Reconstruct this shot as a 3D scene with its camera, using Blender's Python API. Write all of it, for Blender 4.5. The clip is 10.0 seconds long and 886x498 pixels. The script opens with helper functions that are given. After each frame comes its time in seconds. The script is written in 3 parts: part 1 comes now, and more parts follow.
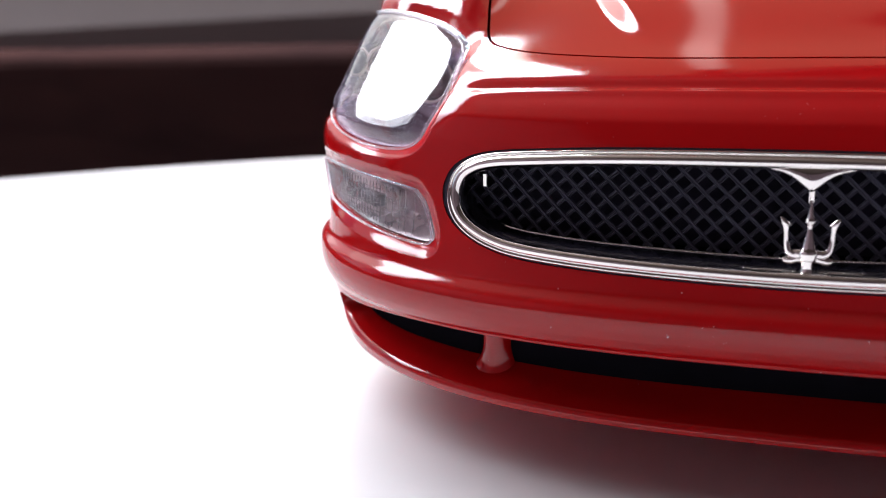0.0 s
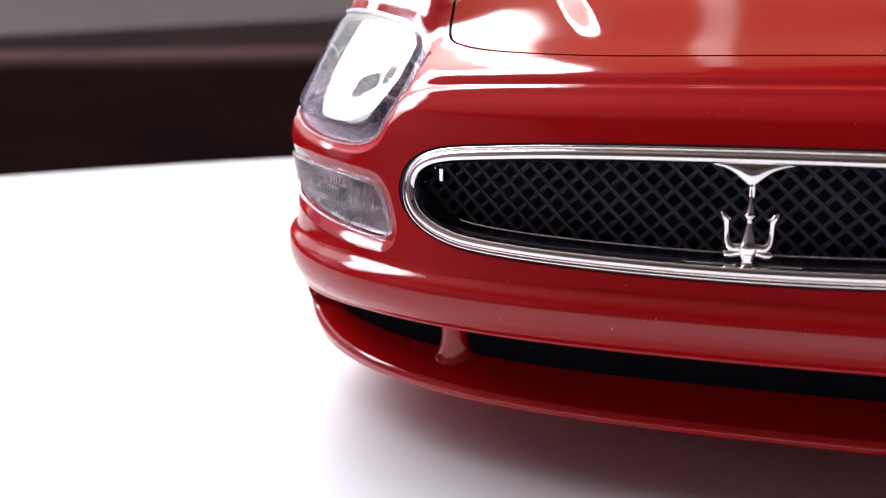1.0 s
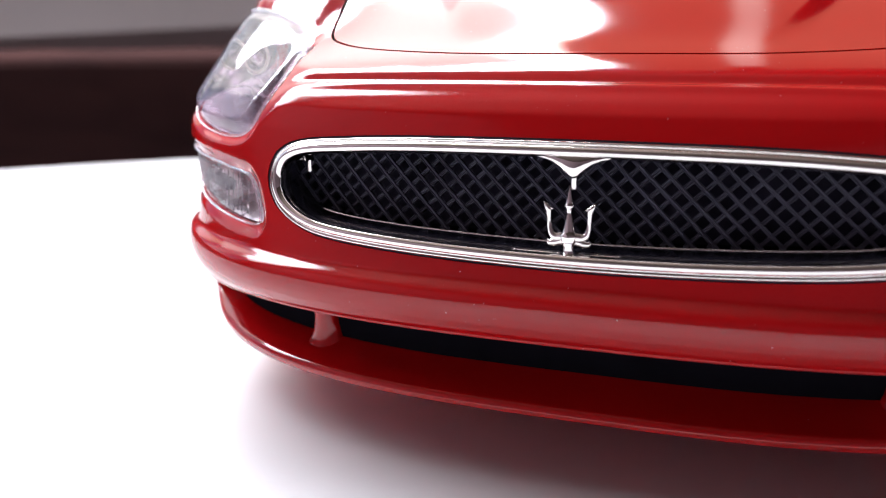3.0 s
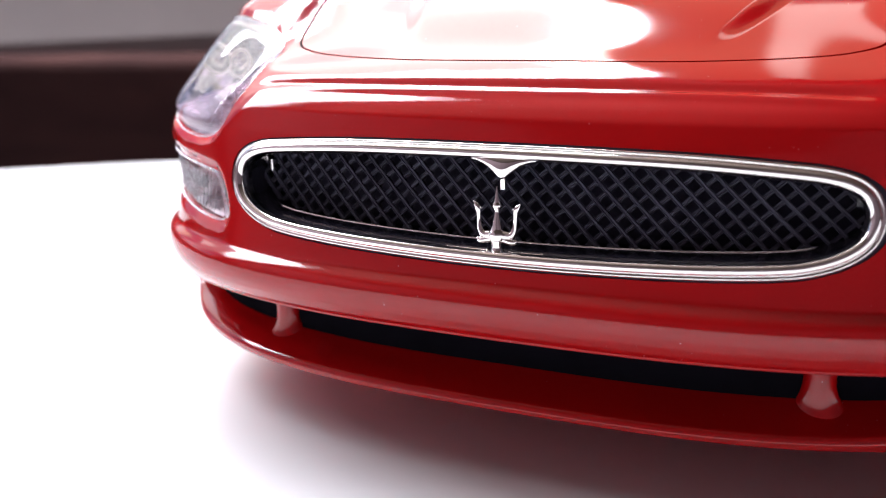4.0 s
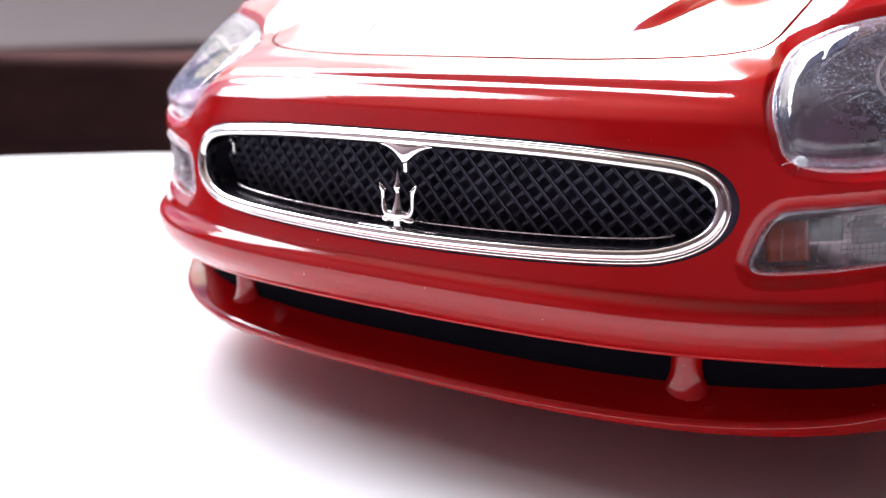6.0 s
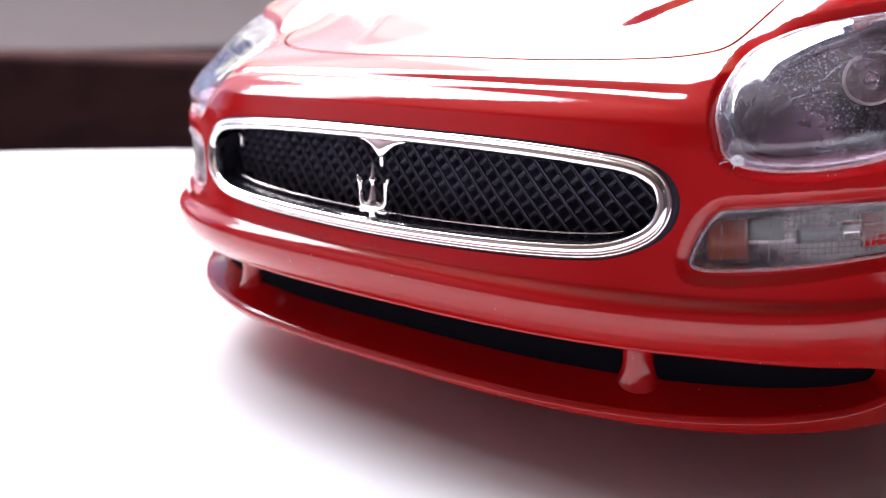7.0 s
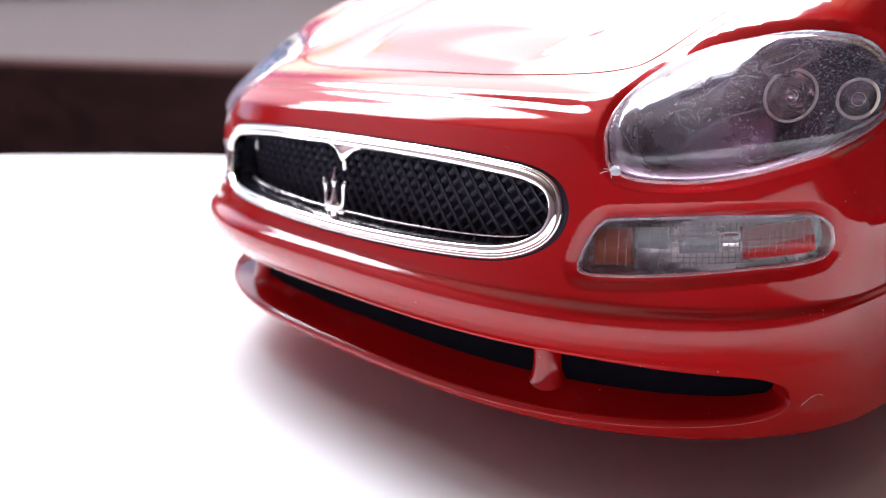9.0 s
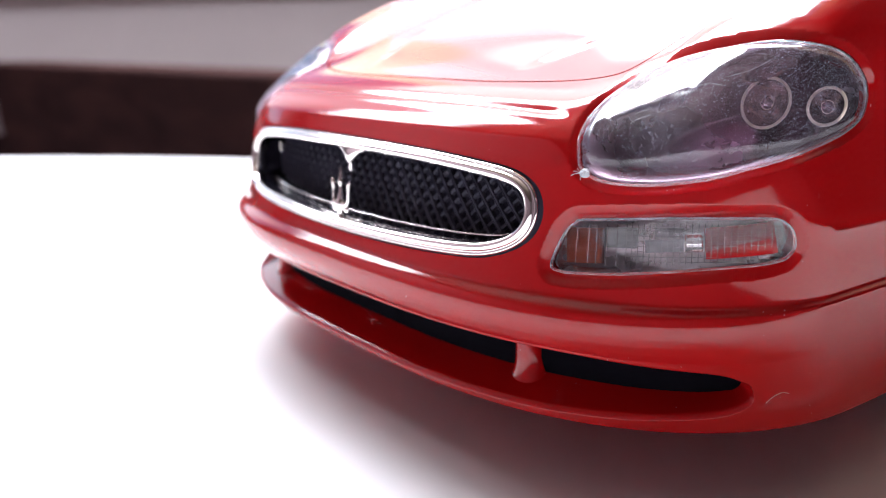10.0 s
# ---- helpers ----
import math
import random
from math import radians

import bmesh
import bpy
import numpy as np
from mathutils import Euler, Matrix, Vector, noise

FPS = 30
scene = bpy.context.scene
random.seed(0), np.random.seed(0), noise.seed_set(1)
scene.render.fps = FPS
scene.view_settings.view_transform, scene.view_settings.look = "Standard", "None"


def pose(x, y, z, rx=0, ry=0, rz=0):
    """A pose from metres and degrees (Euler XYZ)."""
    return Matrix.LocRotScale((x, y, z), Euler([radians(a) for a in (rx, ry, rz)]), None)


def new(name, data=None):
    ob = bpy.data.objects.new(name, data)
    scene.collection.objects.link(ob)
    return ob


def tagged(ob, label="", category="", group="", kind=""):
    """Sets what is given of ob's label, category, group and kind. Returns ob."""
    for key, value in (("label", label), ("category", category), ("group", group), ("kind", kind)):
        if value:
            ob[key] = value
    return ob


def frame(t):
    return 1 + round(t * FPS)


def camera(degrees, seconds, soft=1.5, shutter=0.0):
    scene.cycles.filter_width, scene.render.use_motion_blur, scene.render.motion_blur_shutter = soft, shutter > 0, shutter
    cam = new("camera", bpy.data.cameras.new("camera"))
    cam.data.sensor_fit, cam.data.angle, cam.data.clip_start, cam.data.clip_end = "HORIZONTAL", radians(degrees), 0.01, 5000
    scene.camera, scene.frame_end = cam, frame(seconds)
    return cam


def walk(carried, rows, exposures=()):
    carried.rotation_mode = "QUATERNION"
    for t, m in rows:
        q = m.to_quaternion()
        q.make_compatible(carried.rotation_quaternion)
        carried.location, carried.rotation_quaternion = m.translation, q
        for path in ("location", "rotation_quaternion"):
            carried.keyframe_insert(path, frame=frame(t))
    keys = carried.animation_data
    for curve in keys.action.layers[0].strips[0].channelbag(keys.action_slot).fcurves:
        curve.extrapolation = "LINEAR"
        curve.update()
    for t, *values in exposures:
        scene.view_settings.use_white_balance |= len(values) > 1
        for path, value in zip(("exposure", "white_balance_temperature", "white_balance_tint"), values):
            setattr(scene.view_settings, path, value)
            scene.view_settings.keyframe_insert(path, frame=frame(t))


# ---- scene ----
cam = camera(50.71, 10.0, soft=1.0)
# seconds, eye in metres, turn in degrees
PATH = [
    (0, -0.00598, -0.06552, 0.04142, 72.608, 1.961, 16.664),
    (0.5, -0.00381, -0.06565, 0.04127, 72.434, 1.965, 17.159),
    (1, -0.00083, -0.06570, 0.04091, 72.869, 1.872, 17.762),
    (1.5, 0.00277, -0.06501, 0.04097, 72.774, 2.420, 19.556),
    (2, 0.00753, -0.06434, 0.04076, 72.868, 2.150, 19.733),
    (2.5, 0.01120, -0.06424, 0.04035, 72.997, 2.037, 19.997),
    (4, 0.02536, -0.06437, 0.04058, 73.485, 1.957, 24.628),
    (4.5, 0.03052, -0.06420, 0.04009, 74.093, 1.766, 26.347),
    (5, 0.03565, -0.06372, 0.03952, 74.558, 1.418, 28.425),
    (5.5, 0.03998, -0.06282, 0.03975, 74.298, 1.434, 30.405),
    (7, 0.05539, -0.05853, 0.03919, 74.552, 1.436, 38.983),
    (7.5, 0.06067, -0.05613, 0.03911, 74.897, 1.336, 41.930),
    (8, 0.06507, -0.05394, 0.03924, 75.216, 1.583, 44.746),
    (8.5, 0.07060, -0.05039, 0.03919, 75.450, 1.727, 48.001),
    (9, 0.07429, -0.04923, 0.03880, 75.864, 1.496, 49.686),
    (9.5, 0.07827, -0.04754, 0.03876, 76.130, 1.475, 51.949),
    (10, 0.08228, -0.04632, 0.03889, 76.369, 1.492, 54.238),
]
walk(cam, [(t, pose(*p)) for t, *p in PATH], [(0, 1.32, 6050, 12), (2.5, 1.62, 6050, 12), (5, 2.08, 6050, 12), (10, 2.42, 6050, 12)])

# ---- world and light ----
cam.data.dof.use_dof, cam.data.dof.focus_distance, cam.data.dof.aperture_fstop = True, 0.074, 36.0
ROOM_TURN = 38.0
RM = pose(0, 0, 0, 0, 0, ROOM_TURN)
world = bpy.data.worlds.new("sky")
scene.world = world
world.use_nodes = True
wn = world.node_tree.nodes
sky = wn.new("ShaderNodeTexSky")
sky.sky_type, sky.sun_disc = "NISHITA", False
sky.sun_elevation, sky.sun_rotation = radians(40), radians(38)
world.node_tree.links.new(sky.outputs[0], wn["Background"].inputs[0])
wn["Background"].inputs[1].default_value = 0.05


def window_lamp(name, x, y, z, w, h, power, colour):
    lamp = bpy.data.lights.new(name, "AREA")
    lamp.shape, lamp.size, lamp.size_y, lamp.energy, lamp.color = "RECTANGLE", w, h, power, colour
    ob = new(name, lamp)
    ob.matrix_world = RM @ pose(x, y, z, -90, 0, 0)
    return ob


# unseen window, widened both ways to hold the added panes
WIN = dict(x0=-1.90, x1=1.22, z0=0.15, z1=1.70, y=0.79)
# window pieces: sky above; tinted panes below and aside added to shape reflections
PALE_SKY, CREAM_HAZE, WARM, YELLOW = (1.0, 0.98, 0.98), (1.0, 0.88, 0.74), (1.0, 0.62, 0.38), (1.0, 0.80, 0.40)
# first piece is extra, added at the left to brighten table and body
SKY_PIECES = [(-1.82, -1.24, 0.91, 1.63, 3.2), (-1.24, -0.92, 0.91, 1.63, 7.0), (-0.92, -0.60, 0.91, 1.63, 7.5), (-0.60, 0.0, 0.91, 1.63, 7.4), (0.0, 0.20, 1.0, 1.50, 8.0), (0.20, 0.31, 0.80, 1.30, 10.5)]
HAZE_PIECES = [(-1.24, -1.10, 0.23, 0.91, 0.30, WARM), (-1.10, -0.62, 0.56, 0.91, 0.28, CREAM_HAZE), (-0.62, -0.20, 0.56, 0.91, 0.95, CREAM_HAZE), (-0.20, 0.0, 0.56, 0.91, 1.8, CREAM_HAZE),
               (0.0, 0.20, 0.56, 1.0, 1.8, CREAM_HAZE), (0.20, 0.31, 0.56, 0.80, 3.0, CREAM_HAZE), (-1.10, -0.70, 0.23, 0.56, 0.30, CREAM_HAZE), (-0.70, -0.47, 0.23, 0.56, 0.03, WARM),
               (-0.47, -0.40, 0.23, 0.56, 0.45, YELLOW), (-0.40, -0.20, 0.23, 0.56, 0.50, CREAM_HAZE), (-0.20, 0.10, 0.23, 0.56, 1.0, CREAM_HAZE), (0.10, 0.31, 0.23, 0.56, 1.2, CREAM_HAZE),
               # dim panes made up to tint the bonnet's reflection
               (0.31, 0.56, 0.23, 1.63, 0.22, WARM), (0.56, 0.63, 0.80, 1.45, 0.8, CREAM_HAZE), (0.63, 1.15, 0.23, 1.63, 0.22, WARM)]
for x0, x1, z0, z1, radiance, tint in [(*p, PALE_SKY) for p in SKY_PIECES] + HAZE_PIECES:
    window_lamp("added_pane" if tint is not PALE_SKY else "sky_light", (x0 + x1) / 2, WIN["y"] + 0.07, (z0 + z1) / 2, x1 - x0, z1 - z0, radiance * math.pi * (x1 - x0) * (z1 - z0), tint)


# ---- materials ----
def material(name, colour, rough=0.5, metal=0.0, coat=0.0, spec=0.5, alpha_glass=False, vary=0.0, vary_scale=40.0, rough_vary=0.0, bump=0.0, bump_scale=200.0, coat_rough=0.03, ior=1.45):
    m = bpy.data.materials.new(name)
    m.use_nodes = True
    nt = m.node_tree
    b = nt.nodes["Principled BSDF"]
    b.inputs["Base Color"].default_value = (*colour, 1)
    b.inputs["Roughness"].default_value = rough
    b.inputs["Metallic"].default_value = metal
    b.inputs["Specular IOR Level"].default_value = spec
    b.inputs["Coat Weight"].default_value = coat
    b.inputs["Coat Roughness"].default_value = coat_rough
    b.inputs["IOR"].default_value = ior
    if alpha_glass:
        b.inputs["Transmission Weight"].default_value = 1.0
    co = None
    if vary or rough_vary or bump:
        co = nt.nodes.new("ShaderNodeTexCoord")
    if vary or rough_vary:
        n1 = nt.nodes.new("ShaderNodeTexNoise")
        n1.inputs["Scale"].default_value, n1.inputs["Detail"].default_value, n1.inputs["Roughness"].default_value = vary_scale, 6, 0.6
        nt.links.new(co.outputs["Object"], n1.inputs["Vector"])
        if vary:
            ramp = nt.nodes.new("ShaderNodeMapRange")
            ramp.inputs[1].default_value, ramp.inputs[2].default_value = 0.3, 0.7
            ramp.inputs[3].default_value, ramp.inputs[4].default_value = 1 - vary, 1 + vary
            nt.links.new(n1.outputs[0], ramp.inputs[0])
            mul = nt.nodes.new("ShaderNodeVectorMath")
            mul.operation = "SCALE"
            mul.inputs[0].default_value = colour
            nt.links.new(ramp.outputs[0], mul.inputs[3])
            nt.links.new(mul.outputs[0], b.inputs["Base Color"])
        if rough_vary:
            rr = nt.nodes.new("ShaderNodeMapRange")
            rr.inputs[1].default_value, rr.inputs[2].default_value = 0.35, 0.7
            rr.inputs[3].default_value, rr.inputs[4].default_value = max(0, rough - rough_vary), rough + rough_vary
            nt.links.new(n1.outputs[0], rr.inputs[0])
            nt.links.new(rr.outputs[0], b.inputs["Roughness"])
    if bump:
        n2 = nt.nodes.new("ShaderNodeTexNoise")
        n2.inputs["Scale"].default_value, n2.inputs["Detail"].default_value = bump_scale, 5
        nt.links.new(co.outputs["Object"], n2.inputs["Vector"])
        bp = nt.nodes.new("ShaderNodeBump")
        bp.inputs["Strength"].default_value, bp.inputs["Distance"].default_value = bump, 0.001
        nt.links.new(n2.outputs[0], bp.inputs["Height"])
        nt.links.new(bp.outputs[0], b.inputs["Normal"])
    return m


RED = material("red_lacquer", (0.375, 0.0034, 0.0044), rough=0.6, spec=0.0, coat=1.0, coat_rough=0.085, vary=0.05, vary_scale=60)
BLACK = material("black_plastic", (0.020, 0.019, 0.031), rough=0.15, spec=0.5, vary=0.2, vary_scale=300)
VOID = material("dull_near_black", (0.005, 0.0045, 0.007), rough=0.9, spec=0.02, vary=0.2, vary_scale=300)
BLACK_MATT = material("matt_black_plastic", (0.036, 0.033, 0.050), rough=0.75, spec=0.08, vary=0.2, vary_scale=300)
CHROME = material("bright_chrome", (0.95, 0.91, 0.885), rough=0.075, metal=1.0, rough_vary=0.03, vary_scale=500)
SILVER = material("silver_reflector", (0.55, 0.55, 0.56), rough=0.28, metal=0.9, vary=0.1, vary_scale=300)
SMOKE = material("smoky_lamp_bowl", (0.42, 0.31, 0.37), rough=0.24, metal=0.92, vary=0.2, vary_scale=120, rough_vary=0.1)
CUP = material("silvered_cup", (0.62, 0.52, 0.52), rough=0.18, metal=0.95, vary=0.25, vary_scale=900, rough_vary=0.08)
RIM = material("moulded_clear_edge", (0.93, 0.91, 0.98), rough=0.08, vary=0.12, vary_scale=700)
RIM.node_tree.nodes["Principled BSDF"].inputs["Transmission Weight"].default_value = 0.85
RED.node_tree.nodes["Principled BSDF"].inputs["Coat IOR"].default_value = 1.53
RIB = material("clear_rib", (0.75, 0.70, 0.74), rough=0.15, vary=0.1, vary_scale=300)
RIB.node_tree.nodes["Principled BSDF"].inputs["Transmission Weight"].default_value = 0.8
CREAM = material("cream_plastic", (0.82, 0.72, 0.62), rough=0.25, vary=0.15, vary_scale=400)
PALE = material("pale_plastic", (0.55, 0.55, 0.6), rough=0.3, vary=0.1, vary_scale=300)
BULB_COVER = material("translucent_grey_plastic", (0.42, 0.41, 0.47), rough=0.2, vary=0.15, vary_scale=500)
BULB_COVER.node_tree.nodes["Principled BSDF"].inputs["Transmission Weight"].default_value = 0.6
GREY = material("grey_plastic", (0.16, 0.16, 0.17), rough=0.4, vary=0.1, vary_scale=300)
MESH = material("satin_black_mesh", (0.068, 0.066, 0.096), rough=0.40, vary=0.2, vary_scale=300)
AMBER = material("amber_plastic", (0.62, 0.13, 0.05), rough=0.3, vary=0.1, vary_scale=300)
RUBBER = material("black_rubber", (0.02, 0.02, 0.02), rough=0.8, vary=0.2, vary_scale=200)
WHITE = material("white_table_top", (0.80, 0.80, 0.81), rough=0.45, vary=0.02, vary_scale=30, bump=0.05, bump_scale=300)
# same mauve, darkened so little light bounces into the car's shadow
ROOMWALL = material("mauve_wall_darkened", (0.12, 0.085, 0.097), rough=0.9, vary=0.08, vary_scale=4)
WALL = material("grey_plaster", (0.41, 0.37, 0.375), rough=0.85, vary=0.06, vary_scale=6, bump=0.2, bump_scale=60)


def knotty_wood(name, dark, light):
    """Long grain along x, bent round scattered knots."""
    m = material(name, dark, rough=0.8, spec=0.0, bump=0.2, bump_scale=60)
    nt = m.node_tree
    co, fit, knots, grain, near, ramp, shade, mix = (nt.nodes.new("ShaderNode" + k) for k in ("TexCoord", "Mapping", "TexVoronoi", "TexNoise", "MapRange", "MapRange", "Math", "Mix"))
    nt.links.new(co.outputs["Object"], fit.inputs["Vector"])
    fit.inputs["Scale"].default_value = (7, 1, 26)
    nt.links.new(fit.outputs[0], grain.inputs["Vector"])
    grain.inputs["Scale"].default_value, grain.inputs["Detail"].default_value, grain.inputs["Distortion"].default_value = 1.6, 5, 0.8
    nt.links.new(co.outputs["Object"], knots.inputs["Vector"])
    knots.inputs["Scale"].default_value = 17
    for k, v in zip((1, 2, 3, 4), (0.05, 0.30, 0.45, 1.0)):
        near.inputs[k].default_value = v
    nt.links.new(knots.outputs["Distance"], near.inputs[0])
    for k, v in zip((1, 2, 3, 4), (0.3, 0.7, 0.0, 1.0)):
        ramp.inputs[k].default_value = v
    nt.links.new(grain.outputs[0], ramp.inputs[0])
    shade.operation = "MULTIPLY"
    nt.links.new(near.outputs[0], shade.inputs[0])
    nt.links.new(ramp.outputs[0], shade.inputs[1])
    mix.data_type = "RGBA"
    mix.inputs["A"].default_value, mix.inputs["B"].default_value = (*dark, 1), (*light, 1)
    nt.links.new(shade.outputs[0], mix.inputs["Factor"])
    nt.links.new(mix.outputs["Result"], nt.nodes["Principled BSDF"].inputs["Base Color"])
    return m


DARKWOOD = knotty_wood("stained_dark_board", (0.045, 0.027, 0.028), (0.088, 0.046, 0.043))
# for the added sheet that keeps blue sky out of the bonnet's reflection
SKY_SCREEN = material("brown_sky_screen", (0.16, 0.085, 0.05), rough=0.9, spec=0.1, vary=0.15, vary_scale=60)
FLOOR = material("grey_brown_floor", (0.13, 0.11, 0.12), rough=0.6, vary=0.25, vary_scale=8)
# mauve walls out of view: brighter to bounce light in, darker to withhold it
BOUNCEWALL = material("mauve_wall_brightened", (0.26, 0.195, 0.215), rough=0.9, vary=0.06, vary_scale=4)
SIDEWALL = material("mauve_wall_dimmed", (0.11, 0.082, 0.09), rough=0.9, vary=0.06, vary_scale=4)
# ceiling out of view, its dimness put into the colour to quiet reflections
CEIL = material("darkened_ceiling", (0.10, 0.078, 0.066), rough=0.9, vary=0.03, vary_scale=4)


def add_dust_and_haze(m, layers, film, tint=(0.74, 0.71, 0.80)):
    """Pale specks of dust in sizes, and a thin streaky film, which on LENS is painted brightness, over the material.
    layers: (scale, radius, share, cover).
    """
    nt = m.node_tree
    out = nt.nodes["Material Output"]
    clean = out.inputs[0].links[0].from_socket
    co = nt.nodes.new("ShaderNodeTexCoord")
    patch = nt.nodes.new("ShaderNodeTexNoise")
    patch.inputs["Scale"].default_value, patch.inputs["Detail"].default_value = 190, 4
    nt.links.new(co.outputs["Object"], patch.inputs["Vector"])

    def span(src, a, b, c, d):
        r = nt.nodes.new("ShaderNodeMapRange")
        for k, v in zip((1, 2, 3, 4), (a, b, c, d)):
            r.inputs[k].default_value = v
        nt.links.new(src, r.inputs[0])
        return r.outputs[0]

    def calc(op, a, b):
        q = nt.nodes.new("ShaderNodeMath")
        q.operation = op
        nt.links.new(a, q.inputs[0])
        nt.links.new(b, q.inputs[1])
        return q.outputs[0]

    wave = nt.nodes.new("ShaderNodeTexNoise")
    wave.inputs["Scale"].default_value, wave.inputs["Detail"].default_value, wave.inputs["Distortion"].default_value = 700, 3, 4.0
    nt.links.new(co.outputs["Object"], wave.inputs["Vector"])
    total = calc("MULTIPLY", span(wave.outputs[0], 0.42, 0.75, 0.0, film), span(patch.outputs[0], 0.35, 0.65, 0.3, 1.0))
    for scale, radius, share, cover in layers:
        v = nt.nodes.new("ShaderNodeTexVoronoi")
        v.inputs["Scale"].default_value = scale
        bend = nt.nodes.new("ShaderNodeTexNoise")
        bend.inputs["Scale"].default_value, bend.inputs["Detail"].default_value = scale * 1.5, 1
        nt.links.new(co.outputs["Object"], bend.inputs["Vector"])
        nt.links.new(co.outputs["Object"], v.inputs["Vector"])
        split = nt.nodes.new("ShaderNodeSeparateColor")
        nt.links.new(v.outputs["Color"], split.inputs[0])
        spot = span(calc("ADD", v.outputs["Distance"], span(bend.outputs[0], 0.3, 0.7, -radius * 0.7, radius * 0.7)), radius, radius * 0.45, 0.0, cover)
        chosen = span(calc("ADD", split.outputs[0], span(patch.outputs[0], 0.3, 0.7, 0.35, -0.35)), share, share - 0.12, 0.0, 1.0)
        total = calc("ADD", total, calc("MULTIPLY", spot, chosen))
    clamp = nt.nodes.new("ShaderNodeClamp")
    nt.links.new(total, clamp.inputs[0])
    dust = nt.nodes.new("ShaderNodeBsdfDiffuse")
    dust.inputs[0].default_value = (*tint, 1)
    mix = nt.nodes.new("ShaderNodeMixShader")
    nt.links.new(clamp.outputs[0], mix.inputs[0])
    nt.links.new(clean, mix.inputs[1])
    nt.links.new(dust.outputs[0], mix.inputs[2])
    nt.links.new(mix.outputs[0], out.inputs[0])


def clear_plastic(name, tint, ior):
    """Thin clear moulding: see-through, with the gloss of both its faces."""
    m = bpy.data.materials.new(name)
    m.use_nodes = True
    nt = m.node_tree
    nt.nodes.remove(nt.nodes["Principled BSDF"])
    see, shine, fresnel, mix = (nt.nodes.new("ShaderNode" + k) for k in ("BsdfTransparent", "BsdfGlossy", "Fresnel", "MixShader"))
    see.inputs[0].default_value = (*tint, 1)
    shine.inputs["Roughness"].default_value = 0.02
    fresnel.inputs[0].default_value = ior
    nt.links.new(fresnel.outputs[0], mix.inputs[0])
    nt.links.new(see.outputs[0], mix.inputs[1])
    nt.links.new(shine.outputs[0], mix.inputs[2])
    nt.links.new(mix.outputs[0], nt.nodes["Material Output"].inputs[0])
    return m


LENS = clear_plastic("clear_plastic", (0.93, 0.92, 0.96), 1.8)
DUSTY = clear_plastic("dusty_clear_plastic", (0.90, 0.84, 0.93), 1.85)
add_dust_and_haze(DUSTY, ((14000, 0.50, 0.62, 0.26), (8000, 0.36, 0.46, 0.42), (4500, 0.22, 0.28, 0.5), (2200, 0.11, 0.12, 0.55)), 0.05, (0.66, 0.66, 0.84))
add_dust_and_haze(RED, ((2600, 0.09, 0.05, 0.6), (1300, 0.05, 0.05, 0.7)), 0.0)
# pale film painted on so the indicator looks lit by the table
add_dust_and_haze(LENS, ((6000, 0.30, 0.15, 0.4),), 0.15)
SHELL = material("silvered_plastic", (0.84, 0.74, 0.76), rough=0.30, metal=0.75, vary=0.15, vary_scale=300, rough_vary=0.1)


# ---- helpers for meshes ----
CM = 0.01


def mesh_object(name, verts, faces, mat, parent=None, label="", smooth=True):
    me = bpy.data.meshes.new(name)
    me.from_pydata([tuple(v) for v in verts], [], [tuple(int(i) for i in f) for f in faces])
    me.materials.append(mat)
    if smooth:
        me.shade_smooth()
    me.update()
    ob = new(name, me)
    if parent:
        ob.parent = parent
    if label:
        tagged(ob, label)
    return ob


def part(name, bm, mat, parent=None, label="", smooth=False):
    me = bpy.data.meshes.new(name)
    bm.to_mesh(me)
    bm.free()
    me.materials.append(mat)
    if smooth:
        me.shade_smooth()
    ob = new(name, me)
    if parent:
        ob.parent = parent
    if label:
        tagged(ob, label)
    return ob


def box_bm(x0, x1, y0, y1, z0, z1, bevel=0.0, m=None, seg=2):
    bm = bmesh.new()
    bmesh.ops.create_cube(bm, size=1)
    for v in bm.verts:
        v.co = Vector(((x0 + x1) / 2 + v.co.x * (x1 - x0), (y0 + y1) / 2 + v.co.y * (y1 - y0), (z0 + z1) / 2 + v.co.z * (z1 - z0)))
    if bevel:
        bmesh.ops.bevel(bm, geom=bm.edges[:], offset=bevel, segments=seg, affect="EDGES", profile=0.5)
    if m is not None:
        bm.transform(m)
    return bm


# ---- the room, turned with the table ----
def room_part(name, x0, x1, y0, y1, z0, z1, mat, label, category, bevel=0.0, kind="structure"):
    ob = part(name, box_bm(x0, x1, y0, y1, z0, z1, bevel), mat)
    ob.matrix_world = RM
    return tagged(ob, label, category, kind=kind)


FZ = -0.74
room_part("floor", -2.2, 2.2, -2.6, 0.93, FZ - 0.1, FZ, FLOOR, "grey brown floor of the room", "floor")
room_part("ceiling", -2.2, 2.2, -2.6, 0.93, 1.8, 1.9, CEIL, "unseen ceiling, darkened to dim the reflections", "ceiling")
# unseen walls; their brightness is set to steer the bounce light
room_part("wall_west", -2.3, -2.2, -2.6, 0.93, FZ, 1.8, BOUNCEWALL, "unseen mauve wall, brightened to bounce light", "wall")
room_part("wall_east", 2.2, 2.3, -2.6, 0.93, FZ, 1.8, SIDEWALL, "unseen mauve wall, darkened to deepen the shadow", "wall")
room_part("wall_south", -2.2, 2.2, -2.7, -2.6, FZ, 1.8, ROOMWALL, "unseen mauve wall, darkened to deepen the shadow", "wall")
# window wall in four pieces round the opening
WY0, WY1 = WIN["y"], WIN["y"] + 0.14
wall = tagged(new("wall_north"), "grey plaster wall with an unseen window, widened to add light", "wall", kind="structure")
wall.matrix_world = RM
